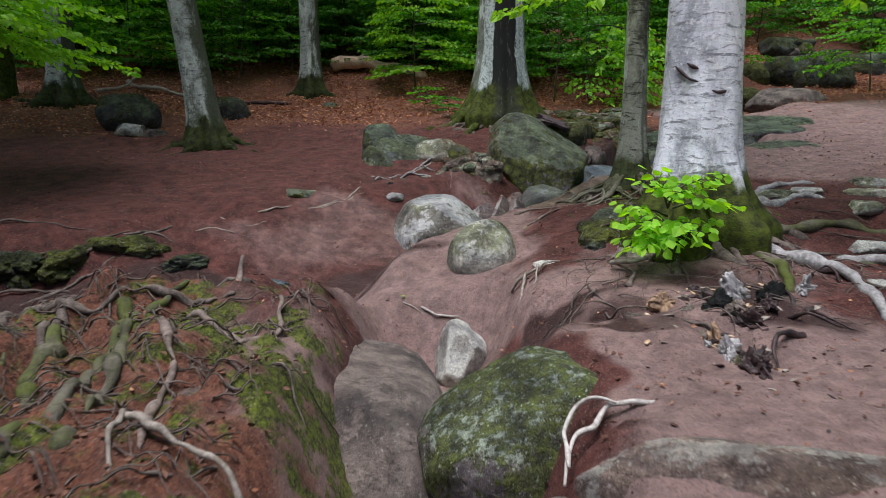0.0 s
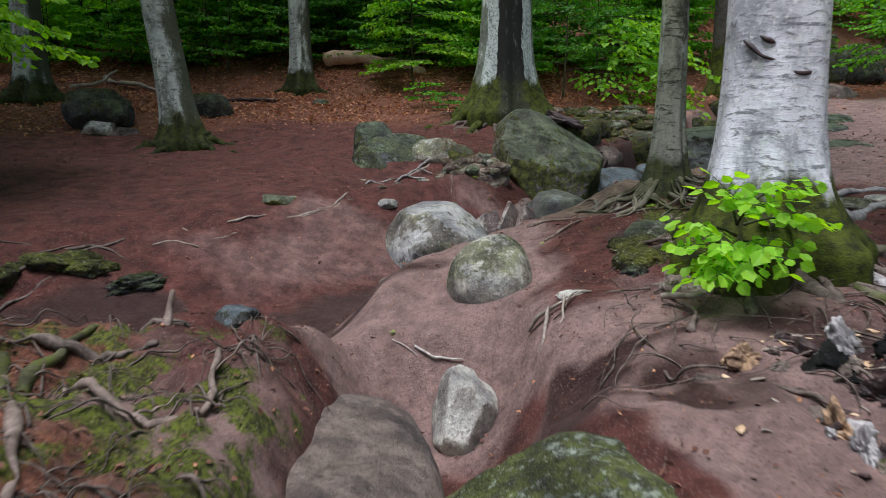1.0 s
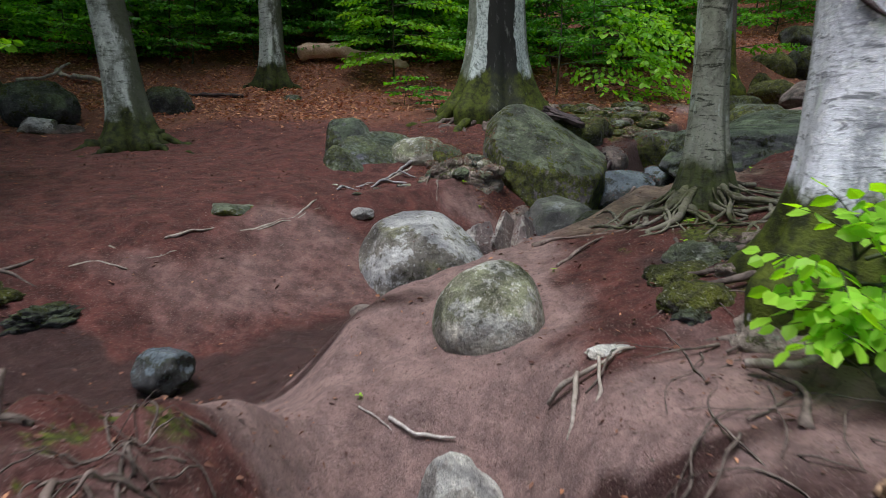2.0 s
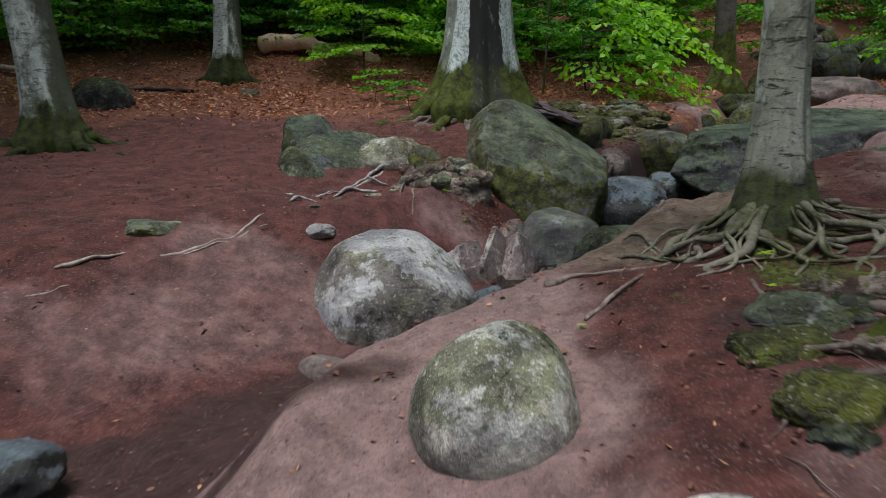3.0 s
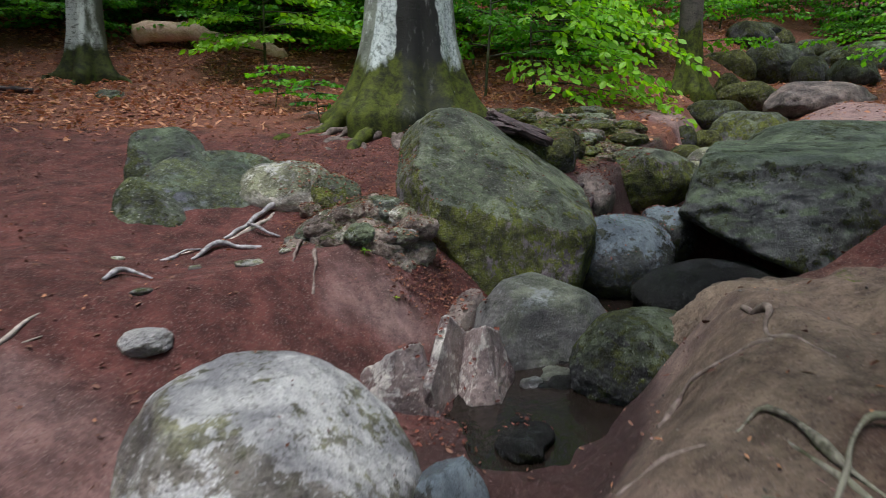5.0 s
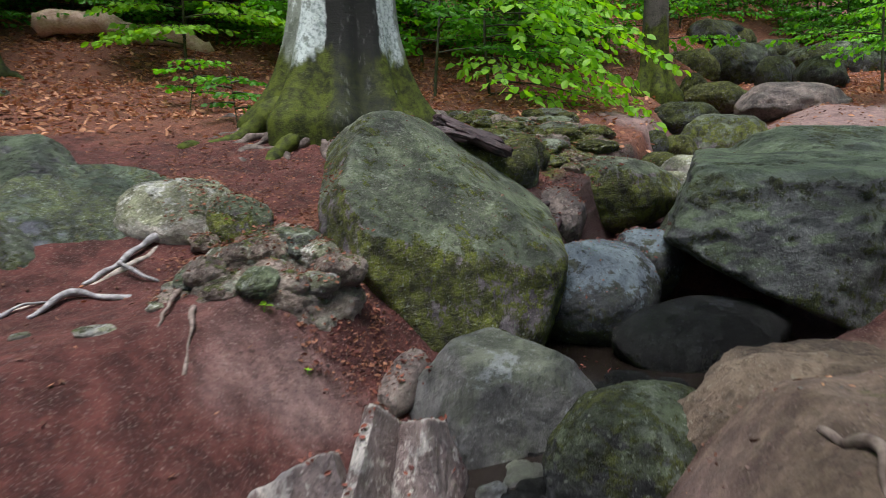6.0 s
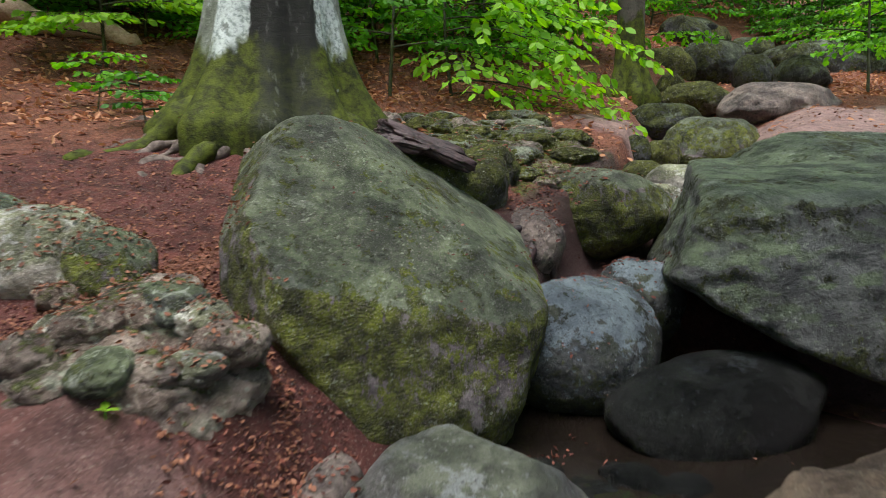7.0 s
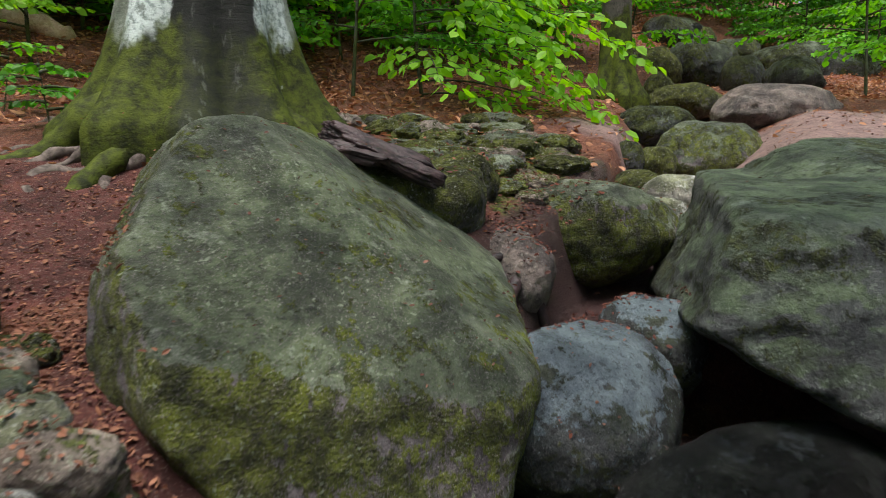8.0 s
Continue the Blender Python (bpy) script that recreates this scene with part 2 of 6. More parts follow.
SOIL = soil_material()
ROCK_GREEN = rock_material("mossy_granite", (0.23, 0.195, 0.207), (0.066, 0.054, 0.058), 1.0, -0.32, 0.42, 0.6, moss_col=(0.1, 0.118, 0.007), film=0.33, film_up=0.85, film_col=(0.104, 0.136, 0.068), lichen_sheen_col=(0.31, 0.35, 0.26), spec=0.4, lichen_sheen_up=0.06, streak=0.9)
ROCK_DARK = rock_material("damp_mossy_granite", (0.075, 0.078, 0.08), (0.027, 0.028, 0.028), 0.66, 0.05, 0.36, 0.65, moss_col=(0.048, 0.056, 0.009), film=0.36, film_col=(0.075, 0.095, 0.05), lichen_sheen_col=(0.22, 0.25, 0.2))
ROCK_GREY = rock_material("worn_granite", (0.24, 0.19, 0.17), (0.11, 0.09, 0.085), 0.3, -0.1, 0.42, 0.55, moss_col=(0.06, 0.075, 0.06), lichen_sheen_col=(0.36, 0.33, 0.3))
ROCK_BANK = rock_material("earthy_mossy_rock", (0.27, 0.19, 0.165), (0.13, 0.088, 0.08), 0.62, 0.0, 0.25, 0.9, moss_col=(0.13, 0.165, 0.012), lichen_sheen_col=(0.4, 0.42, 0.3))
ROCK_WHITE = rock_material("pale_granite", (0.27, 0.25, 0.225), (0.15, 0.135, 0.11), 0.42, -0.3, 0.56, 0.6, moss_col=(0.12, 0.12, 0.055), lichen_sheen_col=(0.72, 0.72, 0.73), lichen_sheen_up=0.2, film=0.2, film_col=(0.2, 0.2, 0.12), lichen_size=0.7, worn=0.25)
ROCK_PALE = rock_material("white_crusted_granite", (0.5, 0.47, 0.43), (0.28, 0.25, 0.22), 0.1, -0.2, 0.7, 0.7, lichen_sheen_col=(0.8, 0.79, 0.75), lichen_sheen_up=0.22)
ROCK_SPLIT = rock_material("rusty_split_granite", (0.24, 0.185, 0.175), (0.075, 0.036, 0.032), 0.12, 0.0, 0.5, 0.4, lichen_sheen_col=(0.62, 0.58, 0.54), spec=0.5, worn=1.0, depth=0.06, lichen_sheen_up=0.2)
# The blue-grey on up-facing sides is sky sheen painted through the lichen colour.
ROCK_WET = rock_material("sky_sheen_wet_granite", (0.05, 0.053, 0.055), (0.02, 0.019, 0.018), 0.52, -0.4, 0.15, 0.26, moss_col=(0.04, 0.045, 0.012), lichen_sheen_col=(0.16, 0.2, 0.235), lichen_sheen_up=0.4, spec=0.5, film=0.25, film_col=(0.05, 0.058, 0.038), depth=0.04, worn=0.1)
ROCK_POOL = rock_material("grey_pool_granite", (0.125, 0.122, 0.118), (0.06, 0.058, 0.056), 0.42, -0.35, 0.4, 0.4, moss_col=(0.06, 0.07, 0.03), lichen_sheen_col=(0.22, 0.235, 0.24), lichen_sheen_up=0.1, spec=0.5, film=0.1, film_col=(0.09, 0.1, 0.07), depth=0.05, worn=0.3)
# Wet granite; near-black colour holds the hollow's shade, bluish tops the sky's sheen.
ROCK_SHADE_BLACK = rock_material("shade_dark_wet_granite", (0.016, 0.017, 0.016), (0.006, 0.006, 0.006), 0.5, -0.2, 0.12, 0.24, moss_col=(0.018, 0.022, 0.005), lichen_sheen_col=(0.035, 0.04, 0.045), lichen_sheen_up=0.1, spec=0.22, depth=0.05, worn=0.1)
ROCK_BIG = rock_material("broad_mossy_granite", (0.105, 0.11, 0.11), (0.036, 0.038, 0.037), 0.68, -0.1, 0.45, 0.5, moss_col=(0.052, 0.062, 0.012), film=0.48, film_up=0.8, film_col=(0.095, 0.128, 0.068), lichen_sheen_col=(0.23, 0.27, 0.22), spec=0.5, worn=0.6)
ROCK_BLOCK = rock_material("violet_wet_granite", (0.21, 0.22, 0.26), (0.08, 0.085, 0.1), 0.64, 0.1, 0.5, 0.3, moss_col=(0.065, 0.08, 0.022), film=0.3, film_col=(0.105, 0.14, 0.075), lichen_sheen_col=(0.33, 0.38, 0.31), spec=0.7, worn=0.9, depth=0.07)
ROCK_BRIGHT = rock_material("lichen_granite", (0.2, 0.165, 0.17), (0.1, 0.082, 0.085), 0.76, 0.05, 0.3, 0.7, moss_col=(0.085, 0.105, 0.012), lichen_sheen_col=(0.52, 0.59, 0.48), lichen_sheen_up=0.36, film=0.12, film_col=(0.13, 0.145, 0.07), worn=0.2)
ROCK_CAP = rock_material("pale_mossy_granite", (0.46, 0.43, 0.38), (0.28, 0.25, 0.21), 0.44, 0.06, 0.62, 0.85, moss_col=(0.1, 0.11, 0.035), lichen_sheen_col=(0.7, 0.7, 0.65), film=0.42, film_col=(0.2, 0.215, 0.12), lichen_sheen_up=0.06)
ROCK_MOSSY = rock_material("moss_covered_stone", (0.17, 0.16, 0.13), (0.09, 0.085, 0.07), 0.88, 0.12, 0.3, 0.9, moss_col=(0.08, 0.09, 0.01), film=0.5, film_col=(0.09, 0.1, 0.05))
ROCK_EARTH = rock_material("earthy_crumbled_rock", (0.38, 0.31, 0.265), (0.18, 0.135, 0.11), 0.46, 0.12, 0.6, 0.9, moss_col=(0.1, 0.12, 0.02), lichen_sheen_col=(0.46, 0.48, 0.38))
ROCK_CAKED = rock_material("earth_caked_rock", (0.21, 0.155, 0.115), (0.11, 0.078, 0.058), 0.32, 0.0, 0.2, 0.95, moss_col=(0.09, 0.1, 0.02), lichen_sheen_col=(0.32, 0.28, 0.22), worn=0.2)
ROCK_RIM = rock_material("rim_worn_rock", (0.3, 0.22, 0.185), (0.13, 0.09, 0.072), 0.36, 0.0, 0.4, 0.9, moss_col=(0.08, 0.085, 0.03), lichen_sheen_col=(0.58, 0.53, 0.47), lichen_sheen_up=0.15, worn=1.0)
ROCK_CREST = rock_material("crested_granite", (0.17, 0.175, 0.165), (0.07, 0.075, 0.065), 0.62, 0.0, 0.4, 0.6, moss_col=(0.085, 0.1, 0.03), film=0.4, film_col=(0.13, 0.16, 0.085), lichen_sheen_col=(0.44, 0.48, 0.4), worn=1.0)
BARK_WHITE = bark_material("white_beech_bark", (0.78, 0.8, 0.86), (0.33, 0.345, 0.38), 0.3, 0.95, 0.35, tint=0.85)
BARK_GREY = bark_material("grey_beech_bark", (0.36, 0.37, 0.31), (0.085, 0.09, 0.068), 0.25, 1.0, 0.85, False, 0.9, algae=0.6, tint=0.6)
BARK_FAR = bark_material("mottled_beech_bark", (0.42, 0.46, 0.44), (0.1, 0.11, 0.09), 0.3, 0.8, 0.7, algae=0.95, tint=0.5)
BARK_DARK = bark_material("dark_bark", (0.1, 0.09, 0.075), (0.045, 0.04, 0.034), 0.9, 0.5, 0.0)
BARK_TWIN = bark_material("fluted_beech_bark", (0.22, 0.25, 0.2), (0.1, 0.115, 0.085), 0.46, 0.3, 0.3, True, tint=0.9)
ROOT_WOOD = wood_material("root_bark", (0.05, 0.037, 0.03), (0.18, 0.142, 0.12))
ROOT_GREEN = bark_material("mossy_root_bark", (0.16, 0.135, 0.115), (0.05, 0.042, 0.034), 0.0, 0.5, 0.1, False, 0.8)
ROOT_PROP = bark_material("bare_root_bark", (0.27, 0.245, 0.2), (0.05, 0.042, 0.03), -0.02, 0.7, 0.0, False, 0.7)
ROOT_BARE = wood_material("bare_root_wood", (0.19, 0.155, 0.125), (0.4, 0.35, 0.3))
ROOT_TAN = wood_material("soiled_root", (0.1, 0.072, 0.058), (0.27, 0.21, 0.18))
ROOT_GREY = wood_material("grey_worn_root", (0.14, 0.13, 0.128), (0.42, 0.4, 0.4), 0.5)
STICK_PALE = wood_material("bleached_wood", (0.33, 0.29, 0.26), (0.6, 0.56, 0.52))
WOOD_ROTTEN = wood_material("rotten_wood", (0.012, 0.009, 0.009), (0.075, 0.045, 0.045), 0.5)
WOOD_FRESH = wood_material("broken_wood", (0.4, 0.25, 0.14), (0.68, 0.52, 0.36))
WOOD_SPLIT = wood_material("split_rotten_wood", (0.1, 0.06, 0.04), (0.5, 0.33, 0.2))
SOIL_CRUMB = wood_material("soil_crumb", (0.13, 0.07, 0.062), (0.26, 0.165, 0.145), 0.95)
LEAF_BRIGHT = leaf_material("spring_leaf", (0.25, 0.54, 0.025), (0.42, 0.75, 0.07), 0.5)
LEAF_SPRAY = leaf_material("fresh_beech_leaf", (0.17, 0.43, 0.022), (0.32, 0.61, 0.055), 0.5)
LEAF_MID = leaf_material("beech_leaf", (0.09, 0.31, 0.02), (0.21, 0.52, 0.045), 0.5)
# Darker copy of the beech leaf; the wood's shade is put into its colour.
LEAF_DEEP = leaf_material("shade_toned_leaf", (0.045, 0.185, 0.02), (0.125, 0.36, 0.036), 0.45)
LEAF_DEAD = leaf_material("fallen_leaf", (0.25, 0.092, 0.045), (0.68, 0.36, 0.2), 0.15, True)
LEAF_RUST = leaf_material("rusty_leaf", (0.1, 0.036, 0.022), (0.34, 0.15, 0.085), 0.1, True)
LEAF_WET = leaf_material("wet_leaf", (0.06, 0.018, 0.014), (0.24, 0.075, 0.045), 0.0, True)
LEAF_PATH = leaf_material("trodden_leaf", (0.08, 0.03, 0.02), (0.21, 0.1, 0.065), 0.0, True)


# ---- the lie of the land ----
STREAM = [(10.5, 18.5, 3.7), (7.0, 15.0, 2.5), (4.35, 12.0, 1.46), (3.4, 10.95, 1.2), (2.45, 9.9, 0.98), (1.65, 8.8, 0.60), (1.2, 7.9, 0.50), (0.75, 7.1, 0.42),
          (0.0, 6.35, 0.27), (-1.0, 5.5, 0.12), (-2.5, 4.7, 0.0), (-6.0, 3.8, -0.2), (-14.0, 3.0, -0.6)]


def smooth(a, b, v):
    t = np.clip((v - a) / (b - a), 0.0, 1.0)
    return t * t * (3 - 2 * t)


def bump(x, y, cx, cy, rx, ry, turn=0.0):
    c, s = math.cos(radians(turn)), math.sin(radians(turn))
    u, v = (x - cx) * c + (y - cy) * s, (y - cy) * c - (x - cx) * s
    return np.exp(-(u / rx) ** 2 - (v / ry) ** 2)


def stream_frame(x, y):
    """Distance to the stream's line, its bed's height there, and the side: +1 on the bank that the beech stands on."""
    best, bed, side = np.full(x.shape, 1e9), np.zeros(x.shape), np.ones(x.shape)
    for (ax, ay, az), (bx, by, bz) in zip(STREAM, STREAM[1:]):
        ux, uy = bx - ax, by - ay
        n = ux * ux + uy * uy
        t = np.clip(((x - ax) * ux + (y - ay) * uy) / n, 0, 1)
        dx, dy = x - ax - t * ux, y - ay - t * uy
        d = np.hypot(dx, dy)
        near = d < best
        best = np.where(near, d, best)
        bed = np.where(near, az + t * (bz - az), bed)
        side = np.where(near, np.where(ux * dy - uy * dx > 0, 1.0, -1.0), side)
    return best, bed, side


def ground_height(x, y):
    x, y = np.asarray(x, float), np.asarray(y, float)
    d, bed, side = stream_frame(x, y)
    hill = 0.05 * np.clip(y - 10, 0, 4) + 0.22 * np.clip(y - 14, 0, 30)
    left = 0.92 + 0.19 * (y - 7.4) + hill + 0.02 * np.clip(-x - 3, 0, 10)
    right = 0.58 + 0.135 * (y - 4.7) + 0.15 * (np.clip(x, -1, 3.0) - 0.2) + 0.02 * np.clip(x - 3, 0, 9) + 0.8 * hill
    # bank downstream of the mound: the root-held block and the soil round the foreground boulders
    cleft = np.exp(-((x + 0.05) / 0.47) ** 4)
    south = 0.5 + 0.05 * (y - 3) - 0.62 * cleft + 0.05 * np.clip(x, 0, 3)
    south = south - 0.14 * np.clip(1.6 - y, 0, 10)
    w = smooth(4.15, 4.75, y - 0.15 * np.clip(-x, 0, 2)) 
    right = south + (right - south) * w
    wl = 0.25 + 1.75 * smooth(9.7, 7.5, y) + 0.6 * smooth(11, 15, y)
    wr = 0.55 + 0.5 * smooth(9, 13, y) + 0.3 * smooth(10.4, 11.2, y) + 0.2 * smooth(5.6, 6.4, y) * smooth(8.2, 7.6, y) + 0.95 * smooth(5.6, 4.6, y) * smooth(0.0, -0.9, x)
    h = np.where(side > 0, bed + (right - bed) * smooth(0.12, wr, d), bed + (left - bed) * smooth(0.1, wl, d))
    # the deep hollow under the great boulders, the pool before them, and the flat before the block
    pit = smooth(7.75, 8.25, y - 0.12 * (x - 2)) * smooth(10.1, 9.5, y) * smooth(1.3, 1.75, x) * smooth(4.2, 3.4, x)
    pit = np.maximum(pit, 0.95 * bump(x, y, 1.75, 8.8, 0.3, 0.32))
    pit = np.maximum(pit, 0.62 * bump(x, y, 1.12, 8.82, 0.38, 0.34))
    h = h + pit * (np.minimum(h, 0.6 + 0.25 * np.clip(y - 9.2, 0, 2)) - h)
    h = h - 0.17 * bump(x, y, -0.3, 8.95, 1.3, 0.65) + 0.14 * bump(x, y, 0.9, 11.4, 1.1, 0.8) - 0.1 * bump(x, y, -3.6, 9.9, 1.2, 0.9) - 0.12 * bump(x, y, -0.15, 4.8, 0.8, 0.4) - 0.22 * bump(x, y, 2.1, 7.75, 0.9, 0.5)
    # the scooped hollow beside the lichen boulder, and the crack along the mound's foot
    h = h - 0.2 * bump(x, y, 0.56, 3.62, 0.16, 0.2) - 0.07 * bump(x, y, 0.85, 3.4, 0.35, 0.07) - 0.1 * bump(x, y, 1.3, 2.95, 0.1, 0.3, 20)
    h = h - 0.1 * bump(x, y, 0.6, 2.28, 0.12, 0.07) - 0.14 * bump(x, y, 2.45, 7.7, 0.6, 0.4)
    h = h - 0.4 * bump(x, y, 4.0, 10.2, 0.9, 0.45)
    # the crumbling hump before the great boulder
    h = h + 0.1 * bump(x, y, 0.36, 8.72, 0.36, 0.28)
    # the hump under the beech
    h = h + 0.22 * bump(x, y, 1.65, 4.5, 0.75, 0.7) + 0.1 * bump(x, y, 1.75, 6.0, 0.6, 0.5)
    return h


# ---- numbers and shapes ----
def lattice(i, j, k, seed):
    v = (i.astype(np.int64) * 374761393 + j.astype(np.int64) * 668265263 + k.astype(np.int64) * 2147483647 + seed * 1274126177) & 0xFFFFFFFF
    v = ((v ^ (v >> 13)) * 1274126177) & 0xFFFFFFFF
    v = ((v ^ (v >> 16)) * 2246822519) & 0xFFFFFFFF
    return ((v ^ (v >> 15)) & 0xFFFF) / 65535.0 - 0.5


def grain(p, scale=1.0, octaves=3, seed=0):
    """Smooth value noise, about -0.5 to 0.5, at the points p (n x 3)."""
    out, amp, p = np.zeros(len(p)), 1.0, np.asarray(p, float) * scale
    for o in range(octaves):
        c = np.floor(p)
        f = p - c
        f = f * f * (3 - 2 * f)
        i, j, k = c[:, 0], c[:, 1], c[:, 2]
        v = 0
        for a in (0, 1):
            for b in (0, 1):
                for d in (0, 1):
                    wgt = (f[:, 0] if a else 1 - f[:, 0]) * (f[:, 1] if b else 1 - f[:, 1]) * (f[:, 2] if d else 1 - f[:, 2])
                    v = v + wgt * lattice(i + a, j + b, k + d, seed + o * 17)
        out, amp, p = out + amp * v, amp * 0.5, p * 2.03
    return out


def relief(x, y):
    """The ground with its small unevenness."""
    x, y = np.asarray(x, float), np.asarray(y, float)
    p = np.stack([x.ravel(), y.ravel(), np.zeros(x.size)], 1)
    fine = (0.06 * grain(p, 1.6, 3, 5) + 0.02 * grain(p, 8, 3, 9)).reshape(x.shape)
    south = smooth(4.4, 3.6, y) * smooth(-0.3, -0.9, x)
    rough = 0.34 * np.abs(grain(p, 2.6, 4, 31)).reshape(x.shape) * south
    slab = 0.2 * np.abs(grain(p, 1.9, 4, 37)).reshape(x.shape) * bump(x, y, 2.0, 6.9, 0.9, 0.6)
    return ground_height(x, y) + fine + rough + slab


def gz(x, y):
    return float(relief(np.array([x]), np.array([y]))[0])


def mesh_of(name, verts, faces, flat=False):
    """A mesh from arrays of corners and of four-cornered or three-cornered faces."""
    verts, faces = np.asarray(verts, np.float32), np.asarray(faces, np.int32)
    me = bpy.data.meshes.new(name)
    me.vertices.add(len(verts))
    me.vertices.foreach_set("co", verts.ravel())
    k = faces.shape[1]
    me.loops.add(faces.size)
    me.loops.foreach_set("vertex_index", faces.ravel())
    me.polygons.add(len(faces))
    me.polygons.foreach_set("loop_start", np.arange(0, faces.size, k, dtype=np.int32))
    me.update(calc_edges=True)
    me.polygons.foreach_set("use_smooth", np.full(len(faces), not flat))
    return me


def set_over(me, values):
    a = me.attributes.new("over", "FLOAT", "POINT")
    a.data.foreach_set("value", np.asarray(values, np.float32).ravel())


def thing(name, me, mat, label, category, group="", kind="", at=None):
    ob = new(name, me)
    if me is not None and mat is not None and not me.materials:
        me.materials.append(mat)
    if at is not None:
        ob.location = at
    return tagged(ob, label, category, group, kind)


def part(name, me, mat, parent, label=""):
    ob = new(name, me)
    if mat is not None and not me.materials:
        me.materials.append(mat)
    ob.parent = parent
    return tagged(ob, label)


def tube(path, radii, sides=8, seed=0, knobby=0.0, flat=1.0):
    """Corners and faces of a closed round bar along the path."""
    path, radii = np.asarray(path, float), np.asarray(radii, float)
    n = len(path)
    tan = np.gradient(path, axis=0)
    tan /= np.linalg.norm(tan, axis=1)[:, None] + 1e-9
    ref = np.array([0, 0, 1.0]) if abs(tan[:, 2]).mean() < 0.8 else np.array([0, 1.0, 0])
    a = np.cross(tan, ref)
    a /= np.linalg.norm(a, axis=1)[:, None] + 1e-9
    b = np.cross(a, tan)
    th = np.linspace(0, 2 * np.pi, sides, endpoint=False)
    ring = np.cos(th)[None, :, None] * a[:, None, :] + flat * np.sin(th)[None, :, None] * b[:, None, :]
    v = path[:, None, :] + radii[:, None, None] * ring
    v = v.reshape(-1, 3)
    if knobby:
        c = np.repeat(path, sides, axis=0)
        k = 1 + knobby * 2 * grain(v * 1.0, 9, 2, seed)
        v = c + (v - c) * k[:, None]
    i, j = np.meshgrid(np.arange(n - 1), np.arange(sides), indexing="ij")
    f = np.stack([i * sides + j, i * sides + (j + 1) % sides, (i + 1) * sides + (j + 1) % sides, (i + 1) * sides + j], -1).reshape(-1, 4)
    ends = np.array([path[0] - tan[0] * radii[0] * 0.4, path[-1] + tan[-1] * radii[-1] * 0.6])
    e0, e1 = len(v), len(v) + 1
    v = np.vstack([v, ends])
    cap0 = [[e0, (q + 1) % sides, q, e0] for q in range(sides)]
    cap1 = [[e1, (n - 1) * sides + q, (n - 1) * sides + (q + 1) % sides, e1] for q in range(sides)]
    caps = np.array(cap0 + cap1)
    return v, f, caps[:, :3]


def bar_mesh(name, bars):
    """One mesh from several bars, all of them as triangles."""
    vs, fs, o = [], [], 0
    for v, f, c in bars:
        vs.append(v)
        fs += [f[:, [0, 1, 2]] + o, f[:, [0, 2, 3]] + o, c + o]
        o += len(v)
    return mesh_of(name, np.vstack(vs), np.vstack(fs))


def curve(points, n):
    """A smooth line through the points."""
    p = np.asarray(points, float)
    p = np.vstack([2 * p[0] - p[1], p, 2 * p[-1] - p[-2]])
    out = []
    for t in np.linspace(0, len(p) - 3 - 1e-6, n):
        i, f = int(t), t - int(t)
        a, b, c, d = p[i:i + 4]
        out.append(0.5 * (2 * b + (c - a) * f + (2 * a - 5 * b + 4 * c - d) * f * f + (3 * b - a - 3 * c + d) * f ** 3))
    return np.array(out)


# ---- leaves ----
LEAF = np.array([(0, 0, 0), (-0.27, 0.28, 0.05), (-0.26, 0.66, 0.04), (0, 1.0, -0.06), (0.26, 0.66, 0.04), (0.27, 0.28, 0.05)])
LEAF_FACES = np.array([(0, 3, 2, 1), (0, 5, 4, 3)])


def leaf_mesh(name, pos, way, up, size, wide=(0.95, 1.3)):
    """Many folded leaves in one mesh: where each begins, the way it points, its upper side and its length."""
    way = way / (np.linalg.norm(way, axis=1)[:, None] + 1e-9)
    side = np.cross(way, up)
    side /= np.linalg.norm(side, axis=1)[:, None] + 1e-9
    up = np.cross(side, way) * np.random.default_rng(len(pos)).uniform(-1.5, 3.0, (len(pos), 1))
    side = side * np.random.default_rng(len(pos) + 1).uniform(*wide, (len(pos), 1))
    v = pos[:, None, :] + size[:, None, None] * (LEAF[None, :, 0:1] * side[:, None, :] + LEAF[None, :, 1:2] * way[:, None, :] + LEAF[None, :, 2:3] * up[:, None, :])
    f = LEAF_FACES[None] + 6 * np.arange(len(pos))[:, None, None]
    return mesh_of(name, v.reshape(-1, 3), f.reshape(-1, 4), True)


